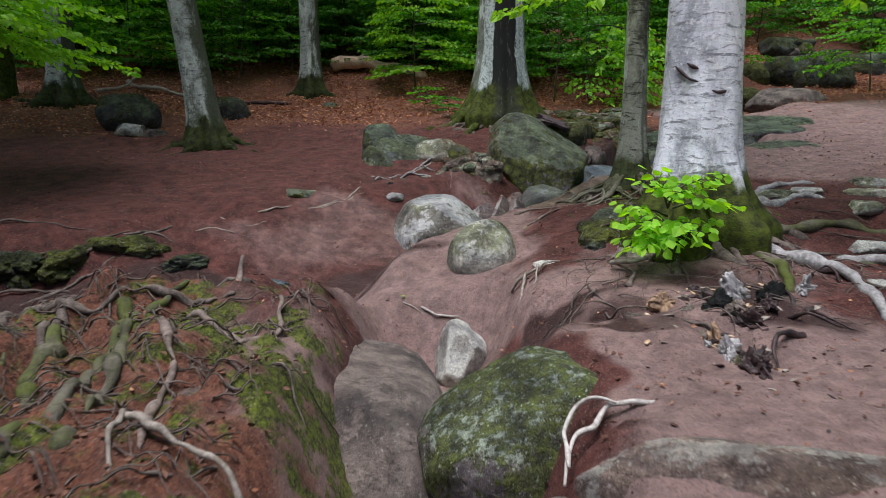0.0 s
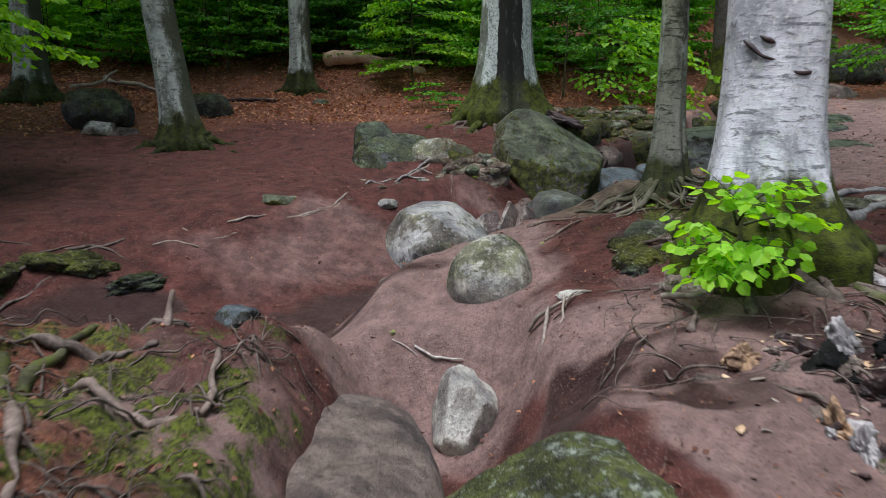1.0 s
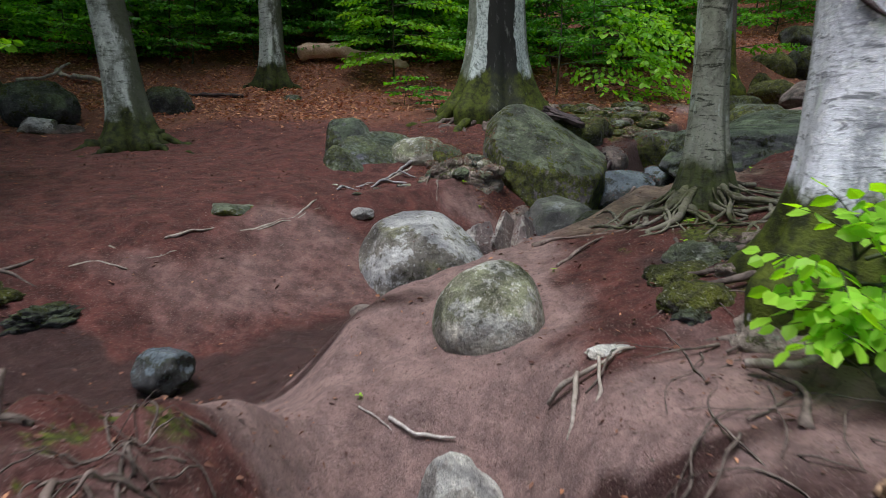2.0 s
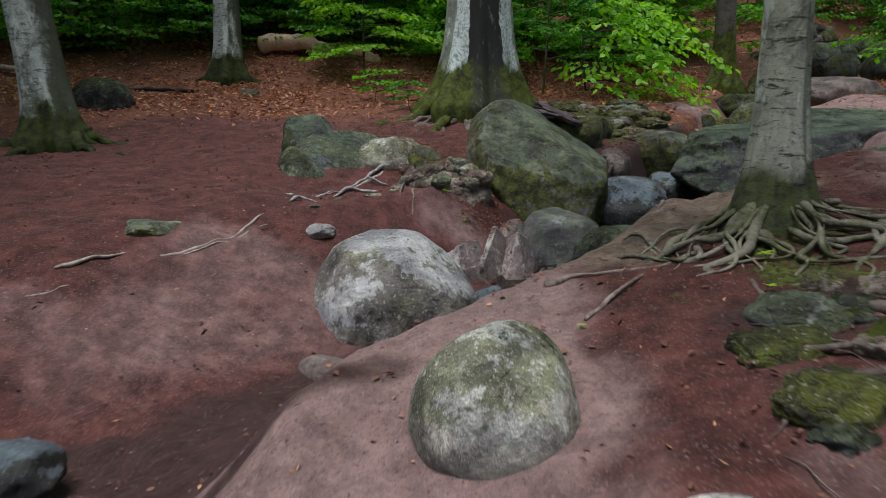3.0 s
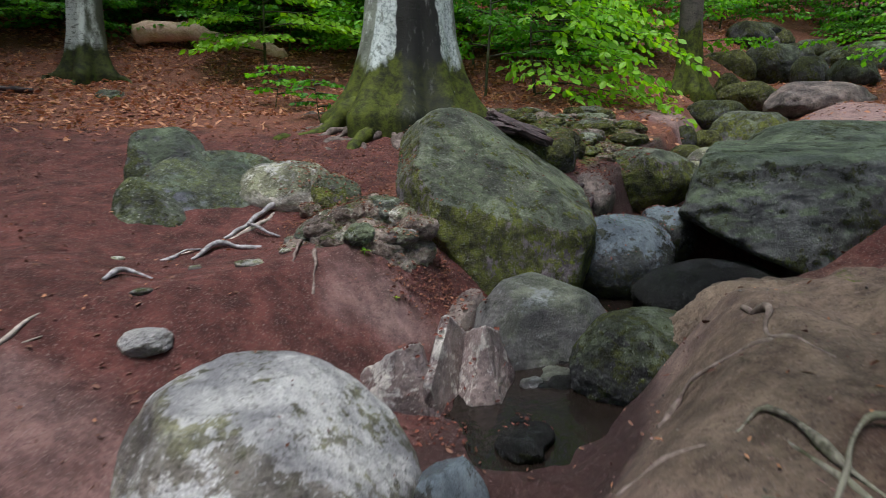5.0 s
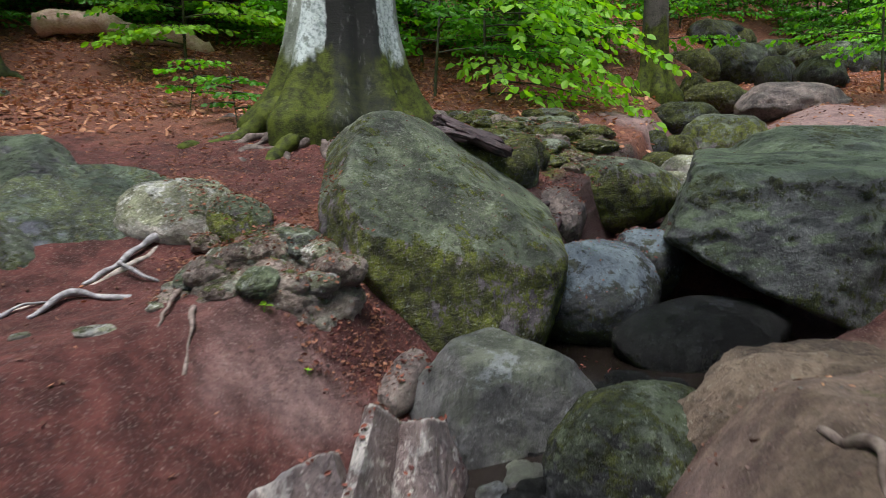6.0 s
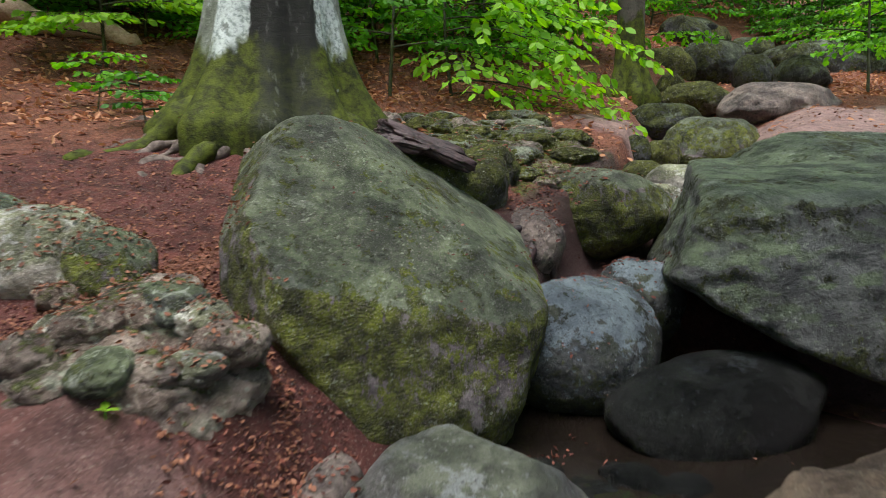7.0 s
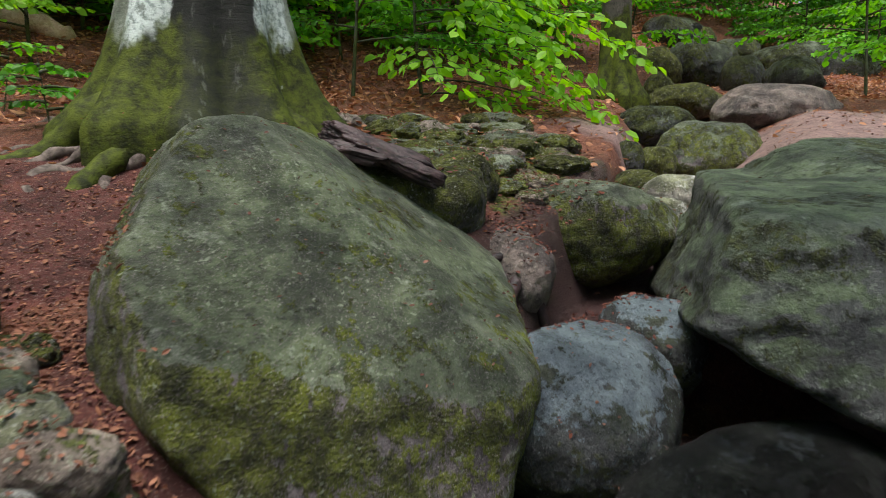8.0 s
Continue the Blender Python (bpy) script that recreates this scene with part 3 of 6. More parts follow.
class Spray:
    """Collects flat beech sprays: bars for the twigs, and leaves to both sides of them."""

    def __init__(self, seed):
        self.r = np.random.default_rng(seed)
        self.bars, self.pos, self.way, self.up, self.size = [], [], [], [], []

    def leaves_along(self, line, leaf, gap):
        seg = np.linalg.norm(np.diff(line, axis=0), axis=1)
        s = np.concatenate([[0], np.cumsum(seg)])
        n = max(2, int(s[-1] / gap))
        for i in range(n + 1):
            d = s[-1] * (0.12 + 0.88 * i / n)
            p = np.array([np.interp(d, s, line[:, k]) for k in range(3)])
            q = np.array([np.interp(min(d + 0.02, s[-1]), s, line[:, k]) - np.interp(max(d - 0.02, 0), s, line[:, k]) for k in range(3)])
            q /= np.linalg.norm(q) + 1e-9
            out = np.cross(q, (0, 0, 1.0)) * (1 if i % 2 else -1)
            w = q * (0.75 if i < n else 2) + out + self.r.normal(0, 0.25, 3) + np.array([0, 0, -0.55])
            self.pos.append(p)
            self.way.append(w)
            self.up.append(np.array([0, 0, 1.0]) + self.r.normal(0, 0.75, 3))
            self.size.append(leaf * self.r.uniform(0.7, 1.15))

    def branch(self, start, way, length, leaf=0.07, droop=0.25, twigs=8, thick=0.012, gap=0.045, spread=0.6, from_=0.15):
        start, way = np.asarray(start, float), np.asarray(way, float)
        way = way / np.linalg.norm(way)
        t = np.linspace(0, 1, 9)
        side = np.cross(way, (0, 0, 1.0))
        bend = self.r.normal(0, 0.12)
        line = start + length * (t[:, None] * way + (t ** 2)[:, None] * (bend * side + np.array([0, 0, -droop])))
        self.bars.append(tube(line, thick * (1 - 0.85 * t), 5))
        for k in range(twigs):
            f = from_ + (1 - from_) * (k + self.r.uniform(0, 0.6)) / twigs
            f = min(f, 0.98)
            p = np.array([np.interp(f, t, line[:, c]) for c in range(3)])
            s = 1 if k % 2 else -1
            ln = length * spread * (1.05 - f) * self.r.uniform(0.7, 1.2) + 0.08
            w = way * 0.75 + s * side * self.r.uniform(0.6, 1.0) + np.array([0, 0, self.r.normal(-0.05, 0.1)])
            w /= np.linalg.norm(w)
            u = np.linspace(0, 1, 6)
            tl = p + ln * (u[:, None] * w + (u ** 2)[:, None] * np.array([0, 0, -droop * 0.6]))
            self.bars.append(tube(tl, thick * 0.35 * (1 - 0.7 * u), 4))
            self.leaves_along(tl, leaf, gap)
        self.leaves_along(line[4:], leaf, gap)

    def build(self, owner, mat, wood, woodname="branch", leafname="foliage", label="", keep=0.0):
        """Makes the wood and the leaves as parts of owner."""
        part(woodname, bar_mesh(woodname, self.bars), wood, owner)
        me = leaf_mesh(leafname, np.array(self.pos), np.array(self.way), np.array(self.up), np.array(self.size))
        return part(leafname, me, mat, owner, label)


# ---- ground ----
def spaced(a, b, step, far):
    core = np.arange(a, b + 1e-6, step)
    out, s = [], step
    v = 0.0
    while v < far:
        s *= 1.12
        v += s
        out.append(v)
    out = np.array(out)
    return np.concatenate([(a - out)[::-1], core, b + out])


def make_ground():
    xs, ys = spaced(-5.5, 6.5, 0.033, 140), spaced(1.0, 13.5, 0.033, 140)
    gx, gy = np.meshgrid(xs, ys, indexing="ij")
    z = relief(gx, gy)
    nx, ny = gx.shape
    i, j = np.meshgrid(np.arange(nx - 1), np.arange(ny - 1), indexing="ij")
    f = np.stack([i * ny + j, (i + 1) * ny + j, (i + 1) * ny + j + 1, i * ny + j + 1], -1).reshape(-1, 4)
    me = mesh_of("ground", np.stack([gx, gy, z], -1).reshape(-1, 3), f)
    true_x, true_y = gx, gy
    p = np.stack([gx.ravel(), gy.ravel(), np.zeros(gx.size)], 1)
    gx = gx + (0.9 * grain(p, 0.8, 2, 51) + 0.35 * grain(p, 3, 3, 52)).reshape(gx.shape)
    gy = gy + (0.9 * grain(p, 0.8, 2, 53) + 0.35 * grain(p, 3, 3, 54)).reshape(gx.shape)
    d, bed, side = stream_frame(gx, gy)
    right = side > 0
    clay = np.where(right, smooth(7.9, 7.2, gy) * smooth(3.8, 4.5, gy) * smooth(0.95 + 1.05 * smooth(6.0, 7.0, gy), 0.4 + 0.6 * smooth(6.0, 7.0, gy), gx) * 1.15 + smooth(3.6, 2.9, gy) * smooth(0.4, 0.8, gx) * 1.1,
                    0.52 * smooth(0.0, 0.5, d) * smooth(2.0, 1.1, d) * smooth(-3, -1.8, gx) * smooth(8.0, 7.2, gy) * smooth(6.0, 6.8, gy))
    clay = 0.92 * clay + 1.1 * smooth(2.6 + 0.9 * smooth(9.5, 10.5, gy), 3.6 + 0.9 * smooth(9.5, 10.5, gy), gx) * smooth(5.2, 6.5, gy) * smooth(14, 12, gy)
    clay = clay + 0.6 * bump(gx, gy, 0.35, 8.25, 0.6, 0.35) + 0.2 * bump(gx, gy, 1.7, 7.2, 0.8, 0.8)
    litter = smooth(9.6, 12.6, gy + 0.25 * np.clip(-gx - 3, 0, 5) - 0.2 * np.clip(gx, 0, 2) + 6 * (gx > 1.7) * 0.15) * (1 - 0.9 * smooth(3.4, 4.2, gx) * smooth(13.2, 12.2, gy))
    clay = clay + 0.75 * bump(gx, gy, -0.85, 2.6, 0.3, 0.6)
    litter = litter + 0.7 * smooth(4.2, 3.4, gy) * smooth(-0.4, -1, gx) + 0.8 * bump(gx, gy, 0.25, 9.3, 0.35, 0.5) 
    clay = clay + 0.75 * smooth(0.3, 0.6, gx) * smooth(4.5, 4.0, gy) * smooth(2.3, 1.7, gx) * smooth(2.2, 2.8, gy)
    clay = clay + 0.8 * bump(gx, gy, 0.95, 2.9, 0.5, 0.5)
    loam = 0.95 * bump(gx, gy, 1.95, 7.05, 0.9, 0.6) + 0.6 * bump(gx, gy, 1.1, 6.5, 0.6, 0.5) + 0.25 * bump(gx, gy, 0.2, 5.7, 0.7, 0.8)
    clay = clay + 0.5 * smooth(4.1, 3.5, gy) * smooth(-0.35, -0.7, gx) * smooth(-2.2, -1.2, gx)
    # Wet ground, a darker patch between the beeches, and two holes' shade as colour.
    wet = smooth(0.7, 0.2, stream_frame(true_x, true_y)[0]) * smooth(13, 10, gy) * smooth(5.9, 6.7, true_y) + 0.75 * bump(gx, gy, 1.6, 3.4, 0.5, 0.3) + 0.95 * bump(gx, gy, 0.55, 3.55, 0.22, 0.28) + 0.7 * bump(gx, gy, 0.8, 3.35, 0.35, 0.12) + 0.55 * bump(gx, gy, 1.2, 2.75, 0.15, 0.3) + 0.9 * bump(gx, gy, 0.6, 2.33, 0.16, 0.1) + 1.1 * bump(gx, gy, 1.36, 4.82, 0.34, 0.5) + 0.45 * bump(gx, gy, 1.75, 5.75, 0.5, 0.3) + 0.95 * smooth(1.1, 0.3, d) * smooth(6.6, 5.8, true_y) * smooth(0.6, 0.15, z - bed) * np.where(side > 0, smooth(0.4, 0.15, d), 1.0) * smooth(-5, -3.5, true_x) + 0.7 * bump(gx, gy, -0.35, 5.35, 0.5, 0.22)
    moss = 0.4 * bump(gx, gy, -0.68, 2.9, 0.2, 0.8) + 0.62 * smooth(4.5, 3.8, gy) * smooth(-0.3, -0.8, gx) * smooth(-3.5, -2, gx) + 0.66 * bump(gx, gy, 1.6, 4.6, 0.6, 0.6) + 0.5 * bump(gx, gy, 1.4, 5.3, 0.4, 0.5) + 0.7 * bump(gx, gy, 1.65, 5.8, 0.55, 0.45) + 0.85 * bump(gx, gy, 2.3, 11.2, 1.0, 0.9) + 0.8 * bump(gx, gy, 3.0, 11.0, 0.7, 0.7) + 0.45 * bump(gx, gy, 1.8, 7.0, 0.7, 0.5)
    away = np.clip(smooth(4.5, 6.5, np.abs(true_x - 1)) * smooth(9, 6, true_y) + smooth(1.2, -0.5, true_y), 0, 1)
    clay, litter = clay * (1 - away), np.maximum(litter, 0.8 * away)
    for name, v in (("clay", clay), ("litter", litter), ("wet", wet), ("moss", moss), ("loam", loam)):
        a = me.attributes.new(name, "FLOAT", "POINT")
        a.data.foreach_set("value", np.clip(v, 0, 1).astype(np.float32).ravel())
    return thing("ground", me, SOIL, "reddish forest soil with pale clay, leaf litter and moss", "ground", kind="structure")


make_ground()


# ---- boulders ----
BALLS = {}


def ball(sub):
    if sub not in BALLS:
        bm = bmesh.new()
        bmesh.ops.create_icosphere(bm, subdivisions=sub, radius=1)
        BALLS[sub] = (np.array([v.co[:] for v in bm.verts]), np.array([[v.index for v in f.verts] for f in bm.faces]))
        bm.free()
    return BALLS[sub]


def boulder(label, mat, at, size, turn=0.0, facets=(), seed=1, rough=0.05, sub=5, tilt=(0, 0), chips=7, soft=12, name="boulder", group="boulders in the stream bed", chip_d=(0.78, 0.97), planes=(), pits=1.0):
    """A stone about at, with half sizes size, turned by turn degrees and tilted; facets are flats (normal x, y, z in the stone's own turned
    frame, and how far out, 1 being the round stone's surface); planes are flats through a place of the world, with their normals."""
    p, f = ball(sub)
    r = np.random.default_rng(seed)
    inv = np.ones(len(p))
    cuts = list(facets)
    for q, n in planes:
        ns = np.array(n, float) * np.array(size)
        d = float(np.dot(np.array(n, float), np.array(q) - np.array(at))) / np.linalg.norm(ns)
        cuts.append((*ns, d))
    for _ in range(chips):
        n = r.normal(0, 1, 3)
        n /= np.linalg.norm(n)
        cuts.append((*n, r.uniform(*chip_d)))
    first, second = np.ones(len(p)), np.zeros(len(p))
    for nx, ny, nz, d in cuts:
        n = np.array([nx, ny, nz], float)
        n /= np.linalg.norm(n)
        term = np.clip(p @ n, 0, None) / d
        second = np.maximum(second, np.minimum(first, term))
        first = np.maximum(first, term)
        inv = inv + term ** soft
    rad = inv ** (-1.0 / soft)
    v = p * rad[:, None]
    ridge = smooth(0.93, 0.995, second / first)
    v = v * (1 + rough * 2 * grain(v + seed * 3.1, 1.7, 2, seed) + rough * 0.9 * grain(v + seed, 5, 3, seed + 3) + rough * 0.45 * grain(v, 14, 3, seed + 8) - rough * 0.5 * pits * np.clip(np.abs(grain(v + seed, 3.2, 4, seed + 13)) - 0.16, 0, 1))[:, None]
    m = Euler((radians(tilt[0]), radians(tilt[1]), radians(turn))).to_matrix()
    v = (v * np.array(size)) @ np.array(m).T
    me = mesh_of(name, v, f)
    a = me.attributes.new("ridge", "FLOAT", "POINT")
    a.data.foreach_set("value", ridge.astype(np.float32))
    ob = thing(name, me, mat, label, "rock" if name != "stone" else "stone", group)
    ob.location = at
    return ob


# the great stones about the stream
boulder("great rounded granite boulder coated in green moss and lichen", ROCK_GREEN, (1.32, 9.62, 1.12), (0.98, 0.86, 0.9), 0, (), 3, 0.03, 7, chips=1, soft=44, pits=2.5, planes=(
    ((1.0, 9.72, 1.86), (0.1, -0.62, 0.77)), ((1.18, 9.75, 1.83), (0.52, -0.3, 0.8)), ((1.1, 8.93, 1.1), (-0.08, -1, 0.08)), ((0.83, 9.55, 1.77), (-0.82, -0.15, 0.55)), ((0.62, 9.4, 1.4), (-0.9, -0.4, 0.15)), ((0.64, 9.45, 1.25), (-0.86, 0.36, -0.36)),
    ((0.7, 9.2, 1.05), (-0.75, -0.38, -0.5)), ((2.0, 9.65, 1.3), (0.95, -0.3, 0.1)), ((1.84, 9.17, 0.85), (0.82, -0.5, -0.28)), ((0.9, 9.95, 1.81), (-0.22, 0.3, 0.92))))
boulder("huge flat-topped mossy boulder overhanging the stream", ROCK_BIG, (3.75, 9.6, 1.12), (1.5, 1.2, 0.85), 0, (), 8, 0.045, 7, chips=6, chip_d=(0.9, 0.99), soft=34, pits=4, planes=(
    ((2.62, 9.0, 1.55), (-0.3, -0.93, 0.18)), ((2.64, 9.2, 1.585), (-0.03, -0.07, 0.99)), ((2.52, 9.4, 1.19), (-0.42, 0.14, -0.9)), ((3.5, 8.72, 1.2), (0.12, -0.98, 0.12)), ((2.66, 9.4, 1.34), (-0.8, 0.5, 0.3)), ((3.3, 8.92, 1.6), (-0.08, -0.45, 0.88))))
boulder("long mossy hump behind the flat-topped boulder", ROCK_BIG, (4.62, 10.2, 1.42), (1.2, 0.72, 0.5), 4, [(0, 0, 1, 0.95)], 9, 0.05, 6, pits=2.5)
boulder("wet blue-grey rock with fallen leaves beside the stream", ROCK_WET, (2.15, 9.4, 0.86), (0.38, 0.36, 0.34), 12, [(0.0, -0.22, 1, 0.84), (0.1, -0.85, 0.3, 0.93), (-0.9, -0.2, 0.3, 0.93)], 11, 0.04, 6, chips=3, soft=16)
boulder("flat wet rock low in the stream bed", ROCK_SHADE_BLACK, (2.56, 8.93, 0.66), (0.56, 0.32, 0.27), 6, [(0, -0.2, 1, 0.92)], 12, 0.04, 5, chips=4)
boulder("blue-grey granite rock standing in the pool", ROCK_POOL, (1.28, 8.36, 0.6), (0.43, 0.31, 0.39), 5, [(-0.12, -0.35, 1, 0.76), (0.05, -1, 0.25, 0.72), (-0.85, -0.2, 0.35, 0.78), (0.75, -0.3, 0.5, 0.85)], 13, 0.03, 6, chips=3, soft=28)
boulder("dark mossy stone under the clay bank", ROCK_DARK, (1.64, 7.84, 0.62), (0.42, 0.28, 0.28), 6, [(0.1, -0.15, 1, 0.9), (-0.6, -0.6, 0.3, 0.9)], 14, 0.06, 6, chips=4, pits=2)
boulder("ledge of rock caked with brown earth above the pool", ROCK_CAKED, (2.2, 7.6, 0.74), (0.6, 0.42, 0.36), -4, [(0.1, 0.1, 1, 0.8), (-0.3, -0.5, 0.7, 0.85)], 61, 0.09, 6, chips=6, pits=3, soft=18)
boulder("pale rounded granite boulder with white lichen", ROCK_WHITE, (-0.06, 7.17, 0.45), (0.52, 0.48, 0.49), 0, [(-0.1, -0.2, 1, 0.84), (0.6, -0.3, 0.75, 0.8), (-0.85, -0.3, 0.35, 0.84), (0.15, -1, 0.1, 0.82), (-0.4, -0.8, 0.45, 0.88)], 15, 0.032, 6, chips=2, soft=24)
boulder("rounded mossy stone with a pale foot on the clay mound", ROCK_CAP, (0.31, 5.12, 0.56), (0.28, 0.33, 0.31), 0, [(0, -0.7, 0.6, 0.85)], 16, 0.03, 5, chips=2, group="stones on the mound")
boulder("pale angular lichen-spotted stone below the mound", ROCK_PALE, (0.11, 4.2, 0.07), (0.19, 0.2, 0.26), -12, [(0.1, -0.75, 0.65, 0.58), (-0.75, -0.4, 0.3, 0.62), (0.55, 0, 0.8, 0.66), (0.8, -0.5, 0, 0.7)], 17, 0.05, 5, soft=36, group="stones on the mound")
boulder("large smooth grey-brown boulder in the cleft", ROCK_GREY, (-0.36, 3.4, -0.18), (0.42, 1.05, 0.62), 4, [(0.15, 0.05, 1, 0.72)], 18, 0.03, 6, chips=2, soft=12, group="boulders in the cleft")
boulder("earth-covered boulder with bright moss under the root mat", ROCK_BANK, (-0.92, 2.85, 0.12), (0.4, 0.85, 0.46), 3, [(0.1, 0.1, 1, 0.84), (1, -0.1, 0.1, 0.86)], 60, 0.06, 6, chips=4, soft=18, group="boulders in the cleft")
boulder("small brown stone at the cleft's mouth", ROCK_GREY, (0.42, 2.02, 0.12), (0.16, 0.2, 0.16), 20, [(0, 0, 1, 0.8)], 58, 0.05, 4, group="boulders in the cleft")
boulder("mossy boulder with pale green lichen beside the cleft", ROCK_BRIGHT, (0.44, 2.76, 0.13), (0.54, 0.5, 0.43), 0, [(-0.5, -0.25, 0.85, 0.72), (0.35, -0.9, 0.3, 0.7), (0.3, 0.1, 0.9, 0.88)], 19, 0.045, 6, chips=3, soft=20, group="boulders in the cleft")
boulder("low brown rock with a worn pale rim", ROCK_RIM, (0.98, 1.84, 0.35), (0.58, 0.24, 0.24), -10, [(0.05, 0.25, 1, 0.8), (0, -0.9, 0.5, 0.82), (-0.6, -0.6, 0.5, 0.85)], 20, 0.06, 6, chips=4, soft=24, pits=3, group="boulders in the cleft")
boulder("broad violet-grey wet slab half sunk in the path", ROCK_BLOCK, (-0.52, 9.78, 1.16), (0.6, 0.56, 0.46), 0, (), 21, 0.045, 6, chips=4, chip_d=(0.88, 0.99), soft=30, pits=3, group="rocks by the path", planes=(
    ((-0.54, 9.72, 1.46), (0.2, -0.48, 0.85)), ((-0.55, 10.05, 1.64), (0.1, 0.1, 0.99)), ((-0.6, 9.38, 1.2), (0.1, -0.85, 0.5))))
boulder("green mossy block rising from the path", ROCK_BIG, (-0.92, 10.0, 1.36), (0.34, 0.32, 0.4), 0, (), 59, 0.05, 6, chips=3, chip_d=(0.88, 0.99), soft=30, pits=3, group="rocks by the path", planes=(
    ((-0.9, 9.95, 1.71), (-0.05, -0.2, 0.97)), ((-1.15, 9.95, 1.5), (-0.96, -0.2, 0.12)), ((-0.95, 9.74, 1.5), (-0.1, -0.86, 0.5)), ((-0.68, 9.9, 1.58), (0.72, -0.35, 0.6))))
boulder("low green rock with a pale worn crest at the path", ROCK_CREST, (-0.86, 9.46, 1.1), (0.32, 0.3, 0.36), 0, (), 64, 0.05, 6, chips=3, chip_d=(0.88, 0.99), soft=30, pits=3, group="rocks by the path", planes=(
    ((-0.95, 9.5, 1.39), (0.3, 0.3, 0.9)), ((-0.9, 9.3, 1.3), (-0.1, -0.85, 0.5)), ((-1.13, 9.45, 1.2), (-0.95, -0.25, 0.15)), ((-0.7, 9.35, 1.22), (0.55, -0.3, 0.78))))
boulder("pale-topped mossy stone against the block", ROCK_CAP, (-0.06, 9.62, 1.3), (0.34, 0.3, 0.26), 0, [(0, 0, 1, 0.85)], 22, 0.05, 5, group="rocks by the path")
boulder("small cushion of mossy stone at the path's edge", ROCK_GREEN, (0.2, 9.5, 1.26), (0.2, 0.2, 0.18), 0, [], 23, 0.06, 4, group="rocks by the path")
boulder("crumbled ledge of stone with lichen, moss and soil", ROCK_EARTH, (0.36, 8.8, 0.94), (0.4, 0.32, 0.37), 0, [(0, -0.1, 1, 0.9), (0, -1, 0.2, 0.85)], 24, 0.12, 6, pits=3, group="rocks by the path")
for k, (x, y, z, s) in enumerate(((0.0, 8.7, 1.05, 0.07), (0.06, 8.78, 1.12, 0.06), (0.13, 8.72, 1.17, 0.08), (0.2, 8.85, 1.2, 0.07), (0.28, 8.78, 1.22, 0.09), (0.38, 8.88, 1.24, 0.1), (0.48, 8.86, 1.26, 0.09), (0.47, 8.97, 1.27, 0.08), (0.57, 8.82, 1.22, 0.08), (0.65, 8.74, 1.16, 0.09), (0.2, 8.6, 1.12, 0.06), (0.33, 8.6, 1.14, 0.08), (0.45, 8.62, 1.13, 0.06), (0.56, 8.66, 1.12, 0.07), (0.05, 8.55, 1.02, 0.05))):
    boulder("knobbly lichened stone crowning the crumbled ledge", (ROCK_EARTH, ROCK_CREST, ROCK_EARTH, ROCK_CAP, ROCK_EARTH)[k % 5], (x, y, z), (s * 1.4, s * 1.15, s * 0.95), k * 57, [(0.1, -0.3, 1, 0.85)], 1300 + k, 0.09, 5, chips=5, soft=16, pits=1, name="stone", group="stones of the ledge")
for at, s, t, sd, fc, lb in (((0.47, 7.82, 0.5), (0.27, 0.17, 0.28), 32, 25, [(-0.35, -0.75, 0.55, 0.5), (0.8, -0.4, 0.3, 0.6), (0, 0.4, 0.9, 0.8), (-0.8, -0.1, 0.5, 0.62)], "pale angular split stone with wet leaves"),
                             ((0.67, 7.98, 0.58), (0.12, 0.26, 0.29), -24, 26, [(-0.75, -0.3, 0.5, 0.5), (0.8, -0.35, 0.35, 0.5), (0, -0.6, 0.8, 0.66), (0, 0.5, 0.85, 0.8)], "pale upright split stone by the pool"),
                             ((0.86, 7.98, 0.55), (0.16, 0.25, 0.29), -16, 27, [(-0.7, -0.5, 0.4, 0.55), (0.75, -0.35, 0.5, 0.55), (0.1, -0.85, 0.3, 0.6), (0, 0.3, 0.95, 0.75)], "pale split stone at the water")):
    boulder(lb, ROCK_SPLIT, at, s, t, fc, sd, 0.06, 6, soft=70, chips=5, pits=3, name="stone", group="split stones at the pool")
boulder("small dark wet stone in the water", ROCK_WET, (0.53, 7.05, 0.42), (0.14, 0.14, 0.2), 0, [(0.4, -0.6, 0.6, 0.7)], 28, 0.06, 4, name="stone", group="split stones at the pool")
boulder("small grey stone at the boulder's foot", ROCK_GREY, (-0.4, 6.52, 0.22), (0.15, 0.16, 0.13), 0, [], 29, 0.07, 4, name="stone", group="split stones at the pool")
